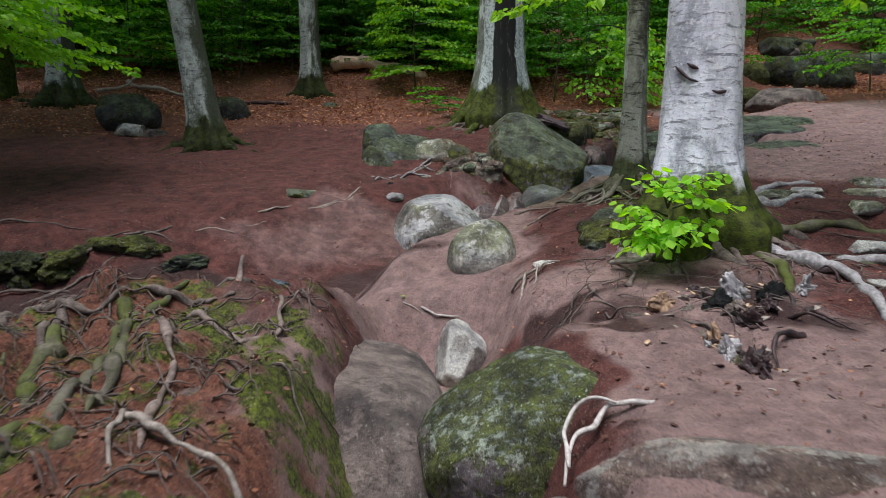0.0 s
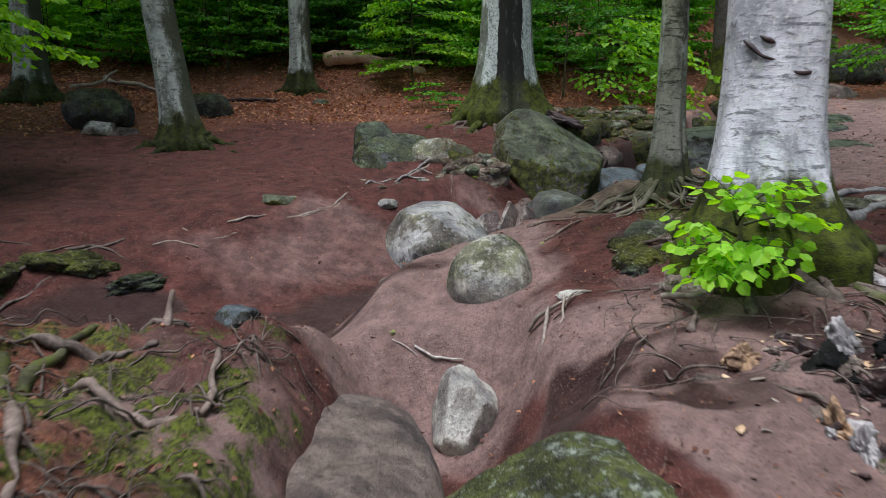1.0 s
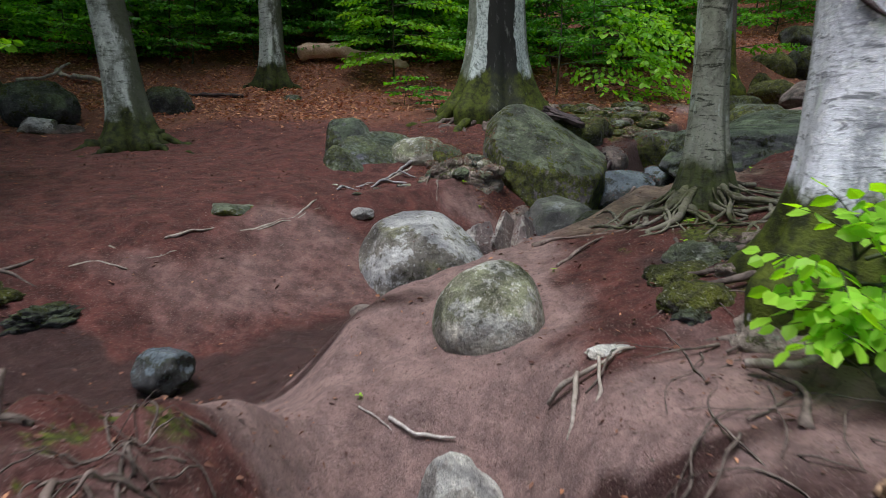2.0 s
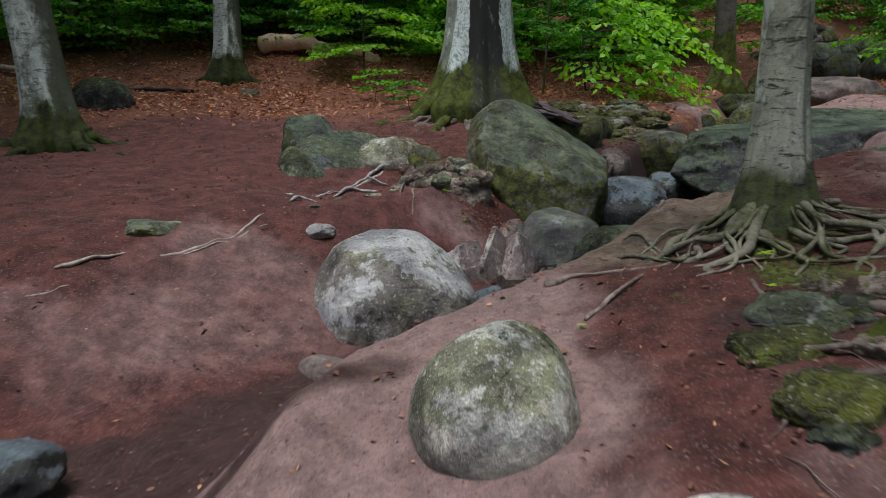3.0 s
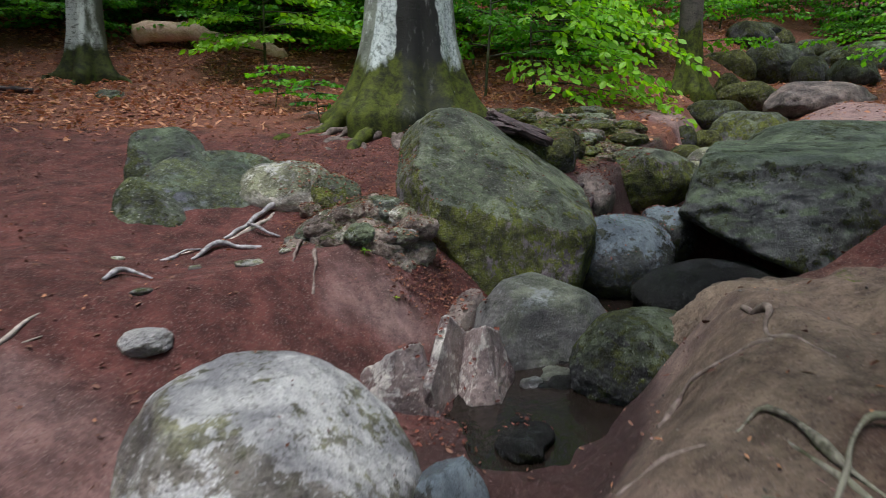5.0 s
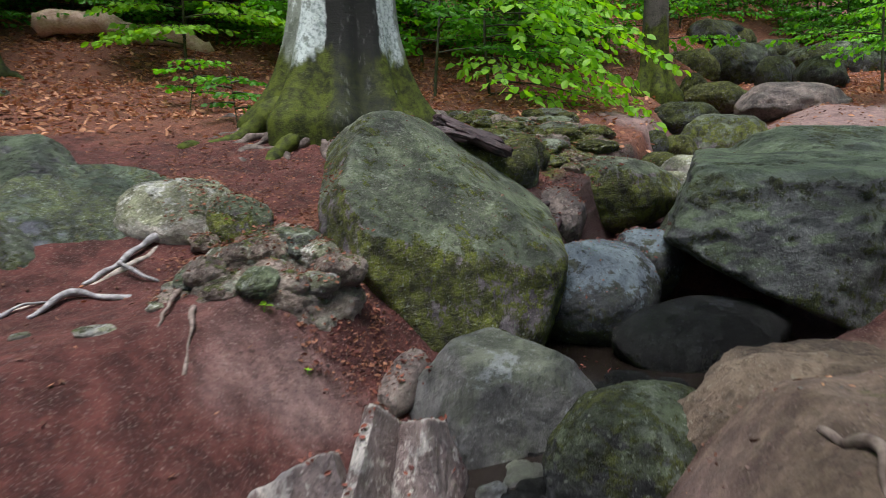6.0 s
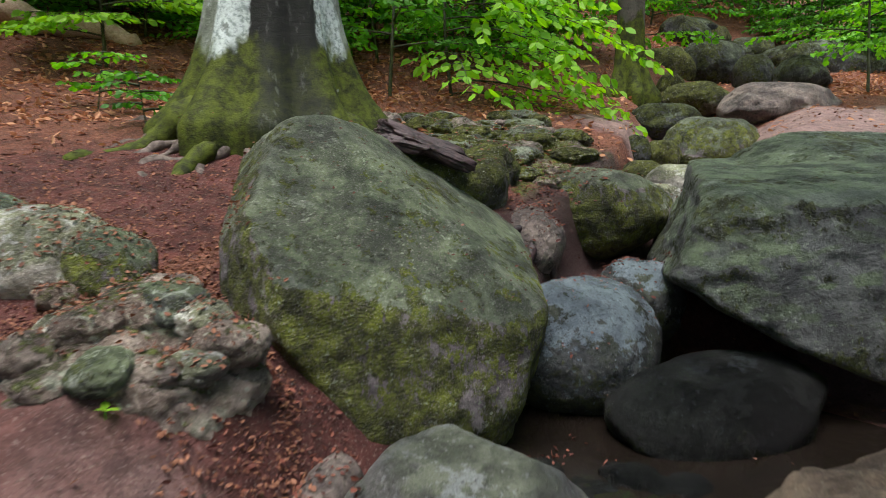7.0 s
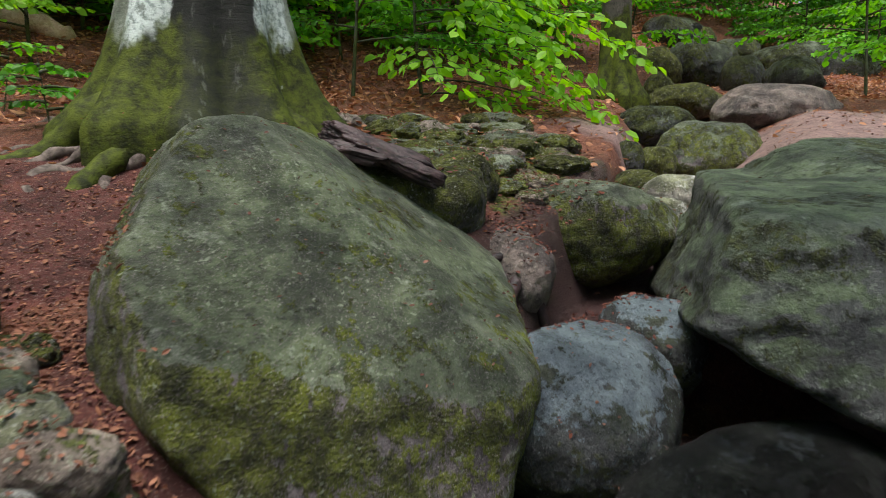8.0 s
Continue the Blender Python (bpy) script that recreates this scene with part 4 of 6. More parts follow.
# stones further up the stream
for at, s, t, sd, mt, lb in (
        ((2.88, 10.6, 1.35), (0.48, 0.34, 0.3), -14, 30, ROCK_GREEN, "rounded oblong stone with a mossy back"), ((2.2, 10.12, 1.22), (0.2, 0.28, 0.24), 0, 31, ROCK_GREY, "brown wedge of stone in the bank"),
        ((2.6, 9.62, 0.98), (0.19, 0.24, 0.24), 10, 32, ROCK_WET, "small wet stone shedding water"), ((3.46, 10.85, 1.36), (0.27, 0.18, 0.17), -30, 33, ROCK_CAP, "pale bare slab of stone"),
        ((3.86, 11.15, 1.48), (0.24, 0.22, 0.18), -20, 34, ROCK_CAP, "pale stone with a mossy side"), ((4.88, 12.15, 1.74), (0.52, 0.45, 0.34), 0, 35, ROCK_GREEN, "round stone with brown moss"),
        ((3.74, 11.45, 1.54), (0.19, 0.2, 0.14), 0, 36, ROCK_MOSSY, "small green moss-covered stone"), ((4.05, 12.05, 1.7), (0.12, 0.2, 0.2), 0, 37, ROCK_DARK, "dark upright stone beside the stream"),
        ((4.28, 12.0, 1.66), (0.16, 0.2, 0.2), 0, 62, ROCK_MOSSY, "green stone wedged in the stream"),
        ((5.02, 13.05, 2.05), (0.42, 0.35, 0.22), 15, 38, ROCK_DARK, "dark mossy stone under the branches"), ((6.4, 13.0, 2.22), (0.8, 0.5, 0.3), 8, 39, ROCK_GREY, "broad worn grey slab beside the path"),
        ((6.08, 13.95, 2.34), (0.48, 0.4, 0.27), 0, 40, ROCK_MOSSY, "rounded green mossy rock"), ((7.9, 16.1, 3.05), (0.66, 0.5, 0.46), 10, 41, ROCK_DARK, "dark upright boulder up the stream"),
        ((9.9, 15.9, 3.12), (1.15, 0.6, 0.44), -5, 42, ROCK_DARK, "broad dark boulder up the stream"), ((7.95, 15.25, 2.8), (0.32, 0.3, 0.38), 0, 43, ROCK_DARK, "pointed dark stone up the stream"),
        ((6.03, 14.45, 2.52), (0.2, 0.22, 0.26), 0, 44, ROCK_MOSSY, "small mossy upright stone"), ((8.34, 17.3, 3.64), (0.5, 0.4, 0.22), 0, 45, ROCK_GREY, "flat grey rock up the slope"),
        ((6.95, 16.0, 2.95), (0.5, 0.4, 0.4), 0, 46, ROCK_MOSSY, "mossy rock beside the upper stream"), ((3.95, 8.0, 1.28), (0.6, 0.42, 0.22), 10, 47, ROCK_GREEN, "low mossy slab sunk in the path"),
        ((-5.06, 11.15, 1.9), (0.52, 0.4, 0.4), 0, 48, ROCK_DARK, "dark mossy rock by the tree"), ((-3.75, 12.1, 2.0), (0.4, 0.3, 0.28), 0, 49, ROCK_DARK, "dark mossy rock behind the leaning beech"),
        ((3.92, 12.45, 1.78), (0.2, 0.2, 0.16), 0, 50, ROCK_GREY, "brown stone under the green branches")):
    boulder(lb, mt, at, s, t, [(0, 0, 1, 0.9)], sd, 0.065, 5, chip_d=(0.8, 0.96), soft=16, chips=5, group="stones up the stream" if at[0] > 0 else "rocks by the path")
for at, s, sd, mt, lb in (((-4.85, 10.72, 1.64), (0.26, 0.2, 0.15), 51, ROCK_WHITE, "pale broken stone leaning on the rock"), ((-4.5, 10.75, 1.6), (0.2, 0.16, 0.1), 52, ROCK_GREY, "small grey stone beside the rock"),
                          ((-1.6, 7.45, 0.89), (0.23, 0.18, 0.075), 53, ROCK_GREEN, "flat greenish stone sunk in the path"), ((-0.54, 7.76, 0.84), (0.1, 0.085, 0.06), 54, ROCK_PALE, "small white angular stone"),
                          ((-1.4, 5.52, 0.2), (0.17, 0.15, 0.14), 55, ROCK_WET, "grey stone in the dry gully"), ((0.84, 4.5, 0.6), (0.13, 0.1, 0.08), 56, ROCK_WHITE, "pale stone among the roots"),
                          ((-2.1, 13.1, 2.15), (0.2, 0.15, 0.1), 57, ROCK_GREEN, "mossy tussock of stone in the litter")):
    boulder(lb, mt, at, s, sd * 7, [(0.2, 0, 1, 0.75), (0.7, -0.6, 0.3, 0.7), (-0.7, -0.5, 0.5, 0.72)], sd, 0.09, 4, soft=30, name="stone", group="small stones")
for k, (x, y, s) in enumerate(((1.42, 5.02, 0.1), (1.5, 5.35, 0.08), (1.3, 4.75, 0.08), (1.02, 4.5, 0.06), (1.62, 5.15, 0.12))):
    boulder("dark mossy stone between the two beeches", ROCK_EARTH if k % 3 else ROCK_DARK, (x, y, gz(x, y) - 0.25 * s), (s * 1.2, s, s * 0.8), k * 50, [(0, 0, 1, 0.8)], 80 + k, 0.3, 4, name="stone", group="stones between the beeches")
for k, (x, y, s) in enumerate(((1.1, 4.62, 0.14), (1.24, 4.3, 0.17), (1.14, 4.95, 0.14), (1.4, 4.05, 0.13), (1.3, 5.1, 0.16))):
    boulder("mossy lump of earth and stone at the beech's foot", (ROCK_MOSSY, ROCK_EARTH, ROCK_MOSSY, ROCK_MOSSY, ROCK_CREST)[k], (x, y, gz(x, y) - 0.25 * s), (s * 1.2, s, s * 0.8), k * 70, [(0, 0, 1, 0.85)], 1200 + k, 0.13, 5, chips=5, pits=3, name="stone", group="stones between the beeches")
r = np.random.default_rng(45)
for k in range(9):
    f = r.uniform(0.62, 1.15)
    x, y = 3.6 + 6.2 * f + r.normal(0, 0.7), 11.4 + 6.2 * f + r.normal(0, 0.7)
    s = r.uniform(0.14, 0.42) * (0.7 + 0.6 * f)
    if math.hypot(x - 5.2, y - 14.1) < 0.5:
        continue
    boulder("dark mossy boulder in the heap up the stream", (ROCK_DARK, ROCK_MOSSY, ROCK_DARK, ROCK_DARK)[k % 4], (x, y, gz(x, y) + 0.25 * s), (s * r.uniform(1, 1.5), s, s * r.uniform(0.6, 0.85)), r.uniform(0, 180), [(0, 0, 1, 0.86)], 700 + k, 0.075, 4, chip_d=(0.7, 0.92), soft=20, group="stones up the stream")
r = np.random.default_rng(44)
for k in range(90):
    x, y = r.uniform(1.6, 3.3), r.uniform(10.5, 12.4)
    if math.hypot(x - 0.95, y - 11.35) < 0.75 or stream_frame(np.array([x]), np.array([y]))[0][0] < 0.35:
        continue
    s = r.uniform(0.05, 0.19)
    boulder("mossy stone in the rubble below the fluted beech", (ROCK_MOSSY, ROCK_EARTH, ROCK_GREEN)[k % 3], (x, y, gz(x, y) + 0.02 * s), (s * r.uniform(1, 1.8), s * 1.1, s * 0.65), r.uniform(0, 180), [(0.1, -0.2, 1, 0.8)], 100 + k, 0.14, 5, name="stone", group="mossy rubble", pits=3, soft=20)


# ---- trees ----
def ground_line(points, n, lift=0.0):
    """A smooth line over the ground; the points give x, y and the height over the soil."""
    c = curve(points, n)
    c[:, 2] += relief(c[:, 0], c[:, 1]) + lift
    return c


def root_bar(points, r0, r1, seed=0, n=None, sides=8, sunk=0.35, knobby=0.45):
    n = n or max(12, 8 * len(points))
    line = ground_line(points, n)
    t = np.linspace(0, 1, n)
    rad = r0 + (r1 - r0) * t ** 0.8
    line[:, 0] += 0.045 * grain(line, 6, 2, seed) * np.minimum(1, 4 * t)
    line[:, 1] += 0.045 * grain(line, 6, 2, seed + 5) * np.minimum(1, 4 * t)
    line[:, 2] += (0.03 + 0.5 * r0) * grain(line, 4, 2, seed + 9) - sunk * rad
    return tube(line, rad * (1 + knobby * grain(line, 7, 2, seed + 3)), sides, seed, knobby)


def tree(label, mat, x, y, radius, height, lean=(0, 0), flare=0.6, lobes=(), flute=0.0, flute_turn=0.0, roots=(), seed=1, crown=True, category="tree", leafmat=None, foot=0.5, rootmat=None, low=0.55, wide=2.6):
    """A beech: a trunk with a flared foot, root ridges towards the lobes (degrees), roots along the ground, limbs and a crown of leaves."""
    r = np.random.default_rng(seed)
    z0 = gz(x, y)
    owner = tagged(new("beech_tree"), label, category, "beech trees")
    owner.location = (x, y, z0)
    hs = np.concatenate([np.arange(-0.3, 1.4, 0.045), np.arange(1.4, height + 0.01, 0.25)])
    n = 64
    th = np.linspace(0, 2 * np.pi, n, endpoint=False)
    hh, tt = np.meshgrid(hs, th, indexing="ij")
    hc = np.clip(hh, 0, None)
    ridge = np.zeros(hh.shape)
    for a in lobes:
        ridge = np.maximum(ridge, np.clip(np.cos(tt - radians(a)), 0, 1) ** 12)
    rad = radius * (1 - 0.55 * hc / height)
    rad = rad * (1 + flare * np.exp(-hc / (0.4 * foot)) * (0.15 + 1.15 * ridge) + 0.25 * flare * np.exp(-hc / (1.4 * foot)) * (0.4 + ridge))
    groove = np.cos(2 * (tt - radians(flute_turn)))
    rad = rad * (1 + flute * groove * np.exp(-hc / 6))
    q = np.stack([np.cos(tt), np.sin(tt), hh], -1).reshape(-1, 3)
    rad = rad * (1 + 0.07 * grain(q * (1.5, 1.5, 0.8) + seed, 1, 3, seed) + 0.03 * grain(q * (3, 3, 4) + seed, 1.5, 2, seed + 1)).reshape(rad.shape)
    v = np.stack([rad * np.cos(tt) + lean[0] * hh, rad * np.sin(tt) + lean[1] * hh, hh], -1).reshape(-1, 3)
    m = len(hs)
    i, j = np.meshgrid(np.arange(m - 1), np.arange(n), indexing="ij")
    f = np.stack([i * n + j, i * n + (j + 1) % n, (i + 1) * n + (j + 1) % n, (i + 1) * n + j], -1).reshape(-1, 4)
    me = mesh_of("trunk", v, f)
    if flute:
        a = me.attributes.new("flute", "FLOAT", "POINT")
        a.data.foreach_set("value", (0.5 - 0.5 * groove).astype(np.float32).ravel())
    set_over(me, hh)
    part("trunk", me, mat, owner)
    for k, (pts, r0, r1) in enumerate(roots):
        b = root_bar([(px, py, pz) for px, py, pz in pts], r0, r1, seed * 10 + k, sunk=0.9, knobby=0.8, sides=10)
        b[0][:] -= np.array([x, y, z0])
        part("root", bar_mesh("root", [b]), rootmat or mat, owner)
    if crown:
        pos, limbs = [], []
        for k in range(9):
            h = height * (low + (0.98 - low) * k / 8)
            a = k * 2.4 + r.uniform(0, 0.6)
            ln = wide * (1.1 - 0.5 * k / 8) * r.uniform(0.7, 1.1)
            s = np.array([lean[0] * h, lean[1] * h, h])
            e = s + np.array([math.cos(a) * ln, math.sin(a) * ln, ln * r.uniform(0.35, 0.7)])
            u = np.linspace(0, 1, 8)[:, None]
            line = s + (e - s) * u + np.array([0, 0, 0.3]) * np.sin(u * 3)
            limbs.append(tube(line, radius * 0.28 * (1 - 0.85 * u[:, 0]), 6))
            for _ in range(7):
                c = s + (e - s) * r.uniform(0.4, 1.1) + r.normal(0, 0.35, 3)
                pos.append(c + r.normal(0, 1, (60, 3)) * (0.34, 0.34, 0.16))
        pos = np.vstack(pos)
        part("limbs", bar_mesh("limbs", limbs), mat, owner)
        way = r.normal(0, 1, pos.shape) * (1, 1, 0.4)
        up = np.array([0, 0, 1.0]) + r.normal(0, 0.35, pos.shape)
        part("crown", leaf_mesh("crown", pos, way, up, r.uniform(0.1, 0.17, len(pos))), leafmat or LEAF_MID, owner, "fresh green leaves")
    return owner


def fan(x, y, angles, reach, r0, r1, seed, start=0.2, wig=0.12, lift=0.02):
    """Roots that run out from a trunk's foot, each way given in degrees."""
    r = np.random.default_rng(seed)
    out = []
    for a in angles:
        ln, pts = reach * r.uniform(0.7, 1.2), []
        bend = r.uniform(-0.5, 0.5)
        for k in range(5):
            f = k / 4
            g = radians(a) + bend * f + r.normal(0, wig) * f
            d = start + ln * f
            pts.append((x + math.cos(g) * d, y + math.sin(g) * d, lift + 0.11 * (1 - f) ** 2 - 0.04 * f))
        out.append((pts, r0 * r.uniform(0.7, 1.2), r1))
    return out


beech = tree("large white-barked beech with a mossy flared foot", BARK_WHITE, 1.63, 4.42, 0.228, 15, (0.004, 0.0), 0.85, (200, 250, 300, 350, 60, 130),
             roots=fan(1.64, 4.42, (-75, -45, -20, 0, 25, 190, 215, 240, 265, 285), 0.85, 0.045, 0.014, 5, 0.28, 0.4, -0.025), seed=2, rootmat=ROOT_WOOD)
for k, pts in enumerate((((-0.215, -0.13, 0.98), (-0.19, -0.165, 0.945), (-0.15, -0.2, 0.9), (-0.1, -0.225, 0.88)), ((-0.03, -0.238, 0.83), (0.03, -0.24, 0.815), (0.09, -0.225, 0.825)), ((-0.16, -0.19, 0.99), (-0.13, -0.21, 0.97), (-0.1, -0.225, 0.955)))):
    c = curve([(0.965 * px, 0.965 * py, pz) for px, py, pz in pts], 12)
    me = bar_mesh("scar", [tube(c, 0.012 * np.sin(np.linspace(0.3, 2.85, 12)), 8, k, 1.2)])
    set_over(me, np.ones(len(me.vertices)))
    part("scar", me, WOOD_ROTTEN, beech, "dark scar in the bark")
thin = tree("slender grey beech on a fan of bare roots", BARK_GREY, 1.65, 5.98, 0.094, 12, (0.0, 0.0), 0.95, (175, 200, 228, 255, 285, 320), foot=0.5,
            roots=fan(1.65, 5.98, (158, 180, 200, 214, 230, 248, 270, 295, 330), 0.62, 0.027, 0.009, 6, 0.1, 0.5, 0.03) + fan(1.65, 5.98, (150, 166, 174, 188, 194, 206, 210, 221, 238, 243, 256, 262, 281, 288, 305, 316, 345), 0.7, 0.014, 0.004, 16, 0.12, 0.6, 0.02), seed=3, rootmat=ROOT_PROP)
tree("grey mottled beech leaning over the path", BARK_FAR, -3.52, 10.42, 0.22, 14, (-0.155, 0.0), 0.7, (190, 240, 300, 350), roots=fan(-3.52, 10.42, (200, 250, 320, 350), 0.7, 0.08, 0.02, 7, 0.28), seed=4)
tree("straight mottled beech at the litter's edge", BARK_FAR, -2.68, 14.3, 0.2, 14, (-0.02, 0.0), 0.7, (200, 270, 330), roots=fan(-2.68, 14.3, (190, 260, 330), 0.5, 0.06, 0.02, 8, 0.25), seed=5)
tree("dark-footed beech with spread roots by the path", BARK_FAR, -7.1, 13.1, 0.25, 14, (-0.03, 0.0), 1.1, (190, 240, 300, 350), roots=fan(-7.1, 13.1, (185, 220, 300, 340), 0.9, 0.09, 0.03, 9, 0.3), seed=6)
tree("dark beech deep in the wood", BARK_DARK, -8.6, 13.5, 0.3, 13, (0, 0), 0.6, (200, 300), seed=7)
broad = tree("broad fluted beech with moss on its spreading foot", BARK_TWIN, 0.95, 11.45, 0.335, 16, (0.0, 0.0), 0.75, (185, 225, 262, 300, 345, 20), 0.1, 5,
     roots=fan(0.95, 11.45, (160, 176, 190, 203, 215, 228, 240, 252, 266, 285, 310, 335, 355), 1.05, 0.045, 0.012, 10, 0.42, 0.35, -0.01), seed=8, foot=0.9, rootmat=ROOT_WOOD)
for k, (pts, r0, r1) in enumerate((([(0.74, 11.4, 0.34), (0.42, 11.26, 0.15), (0.1, 11.18, 0.03), (-0.25, 11.05, -0.03)], 0.15, 0.04), ([(0.76, 11.22, 0.3), (0.56, 10.95, 0.1), (0.4, 10.75, 0.01), (0.25, 10.5, -0.04)], 0.11, 0.03), ([(1.2, 11.25, 0.28), (1.45, 11.08, 0.09), (1.75, 10.95, -0.02)], 0.12, 0.03))):
    b = root_bar(pts, r0, r1, 130 + k, sunk=0.5, knobby=0.3)
    b[0][:] -= np.array(broad.location)
    part("buttress_root", bar_mesh("buttress_root", [b]), BARK_TWIN, broad, "thick mossy root")
tree("brown mossy trunk beside the upper stream", BARK_DARK, 5.2, 14.1, 0.16, 13, (0.0, 0.0), 0.9, (200, 260, 320), seed=9)
# Unseen beeches left of the walk, added so their crowns shade the path.
for k, (x, y) in enumerate(((-8.6, 8.2), (-7.6, 10.6), (-6.9, 4.6), (-10.5, 11.5), (-6.6, 8.6))):
    tree("beech that shades the path with low limbs", BARK_FAR, x, y, 0.22, 11, (0.0, 0.0), 0.6, (200, 300), seed=80 + k, low=0.3 if k < 4 else 0.5, wide=3.4 if k < 4 else 2.6)
tree("slender pale beech in the wood", BARK_FAR, -5.65, 15.7, 0.14, 12, (-0.03, 0), 0.6, (200, 300), seed=10)
tree("leaning mossy trunk above the fallen log", BARK_DARK, -1.1, 17.2, 0.3, 12, (0.1, 0), 0.5, (200, 300), seed=11)
r = np.random.default_rng(12)
for k in range(20):
    x, y = -15 + 1.65 * k + r.uniform(-0.7, 0.7), r.uniform(19, 27)
    tree("distant beech trunk in the green wood", (BARK_DARK, BARK_FAR)[k % 2], x, y, r.uniform(0.12, 0.26), r.uniform(11, 15), (r.uniform(-0.05, 0.05), 0), 0.5, (200, 300), seed=20 + k, low=0.24, leafmat=LEAF_DEEP, wide=3.4)


# ---- understory ----
def sapling(label, x, y, height, sprays, seed, mat, leaf=0.075, stem=0.02, droop=0.25, group="understory beeches", rise=0.25):
    """A young beech: a thin stem and flat sprays; each spray is height, way in degrees, length and twigs."""
    z = gz(x, y)
    owner = tagged(new("sapling"), label, "young tree", group)
    owner.location = (x, y, z)
    h = np.linspace(-0.1, height, 14)
    r = np.random.default_rng(seed)
    ax, ay = r.normal(0, 0.05, 2)
    stemline = np.stack([ax * h + 0.03 * np.sin(h * 2.2 + seed), ay * h + 0.03 * np.sin(h * 1.7), h], 1)
    part("stem", bar_mesh("stem", [tube(stemline, stem * (1 - 0.8 * np.clip(h / height, 0, 1)), 6)]), BARK_GREY, owner)
    s = Spray(seed)
    for hh, a, ln, tw in sprays:
        p = np.array([np.interp(hh, h, stemline[:, k]) for k in range(3)])
        s.branch(p, (math.cos(radians(a)), math.sin(radians(a)), rise), ln, leaf, droop, tw, 0.011, leaf * 0.62)
    s.build(owner, mat, BARK_GREY)
    return owner


def common_sprays(r, height, n, reach):
    return [(height * (0.04 + 0.94 * ((k + r.uniform(0, 0.8)) / n) ** 1.25), k * 137.5 + r.uniform(-25, 25), reach * r.uniform(0.6, 1.15) * (1.15 - 0.6 * k / n), 9) for k in range(n)]


protos = []
for k in range(7):
    r = np.random.default_rng(60 + k)
    hgt = (1.4, 2.2, 3.2, 4.2, 2.7, 3.7, 5.2)[k]
    n = (14, 22, 30, 38, 26, 34, 44)[k]
    protos.append(sapling("young beech with layered green sprays", -0.6 + k * 0.1, 60 + 2 * k, hgt, common_sprays(r, hgt, n, (0.9, 1.1, 1.3, 1.5, 1.2, 1.4, 1.7)[k]), 70 + k, LEAF_MID if k % 3 == 1 else LEAF_DEEP, 0.095))
r = np.random.default_rng(5)
for tier, (y0, y1, count, kinds) in enumerate(((14.7, 16.6, 60, (0, 1, 2, 4)), (16.6, 19.5, 64, (1, 2, 3, 5)), (19.5, 26, 64, (2, 3, 5, 6)))):
    placed = 0
    while placed < count:
        x, y = r.uniform(-15 - tier, 14 + tier), r.uniform(y0, y1)
        d = float(stream_frame(np.array([x]), np.array([y]))[0][0])
        placed += 1
        if (x > 3.5 and d < (1.9, 1.1, 0.6)[tier]) or (abs(x + 2.0) < 0.9 and y < 16.6) or (tier == 0 and -4.5 < x < 1.0 and y < 15.3):
            continue
        copy_thing(protos[kinds[int(r.integers(0, len(kinds)))]], pose(x, y, gz(x, y), 0, 0, r.uniform(0, 360)))
# beeches all round, out of the walk's view, that close the wood overhead
r = np.random.default_rng(9)
for k in range(15):
    a = radians(165 + 210 * k / 14)
    x, y = 1 + math.cos(a) * r.uniform(8, 12), 5 + math.sin(a) * r.uniform(9, 13)
    tree("tall beech closing the wood around", (BARK_FAR, BARK_GREY)[k % 2], x, y, r.uniform(0.18, 0.3), r.uniform(11, 15), (r.uniform(-0.03, 0.03), 0), 0.5, (30, 200, 300), seed=50 + k, low=0.5, wide=2.6)


# ---- roots and sticks on the ground ----
def ground_root(points, r0, r1, mat, label, seed, name="exposed_root", group="exposed roots", lift=0.0, sides=8, sunk=0.35, knobby=0.45):
    """A root or stick along points of x, y and height over the soil; it is one thing."""
    b = root_bar([(p[0], p[1], (p[2] if len(p) > 2 else 0) + lift) for p in points], r0, r1, seed, sides=sides, sunk=sunk, knobby=knobby)
    c = b[0].mean(axis=0)
    b[0][:] -= c
    me = bar_mesh(name, [b])
    set_over(me, np.zeros(len(b[0])))
    ob = thing(name, me, mat, label, "root" if "root" in name else "stick", group)
    ob.location = c
    return ob


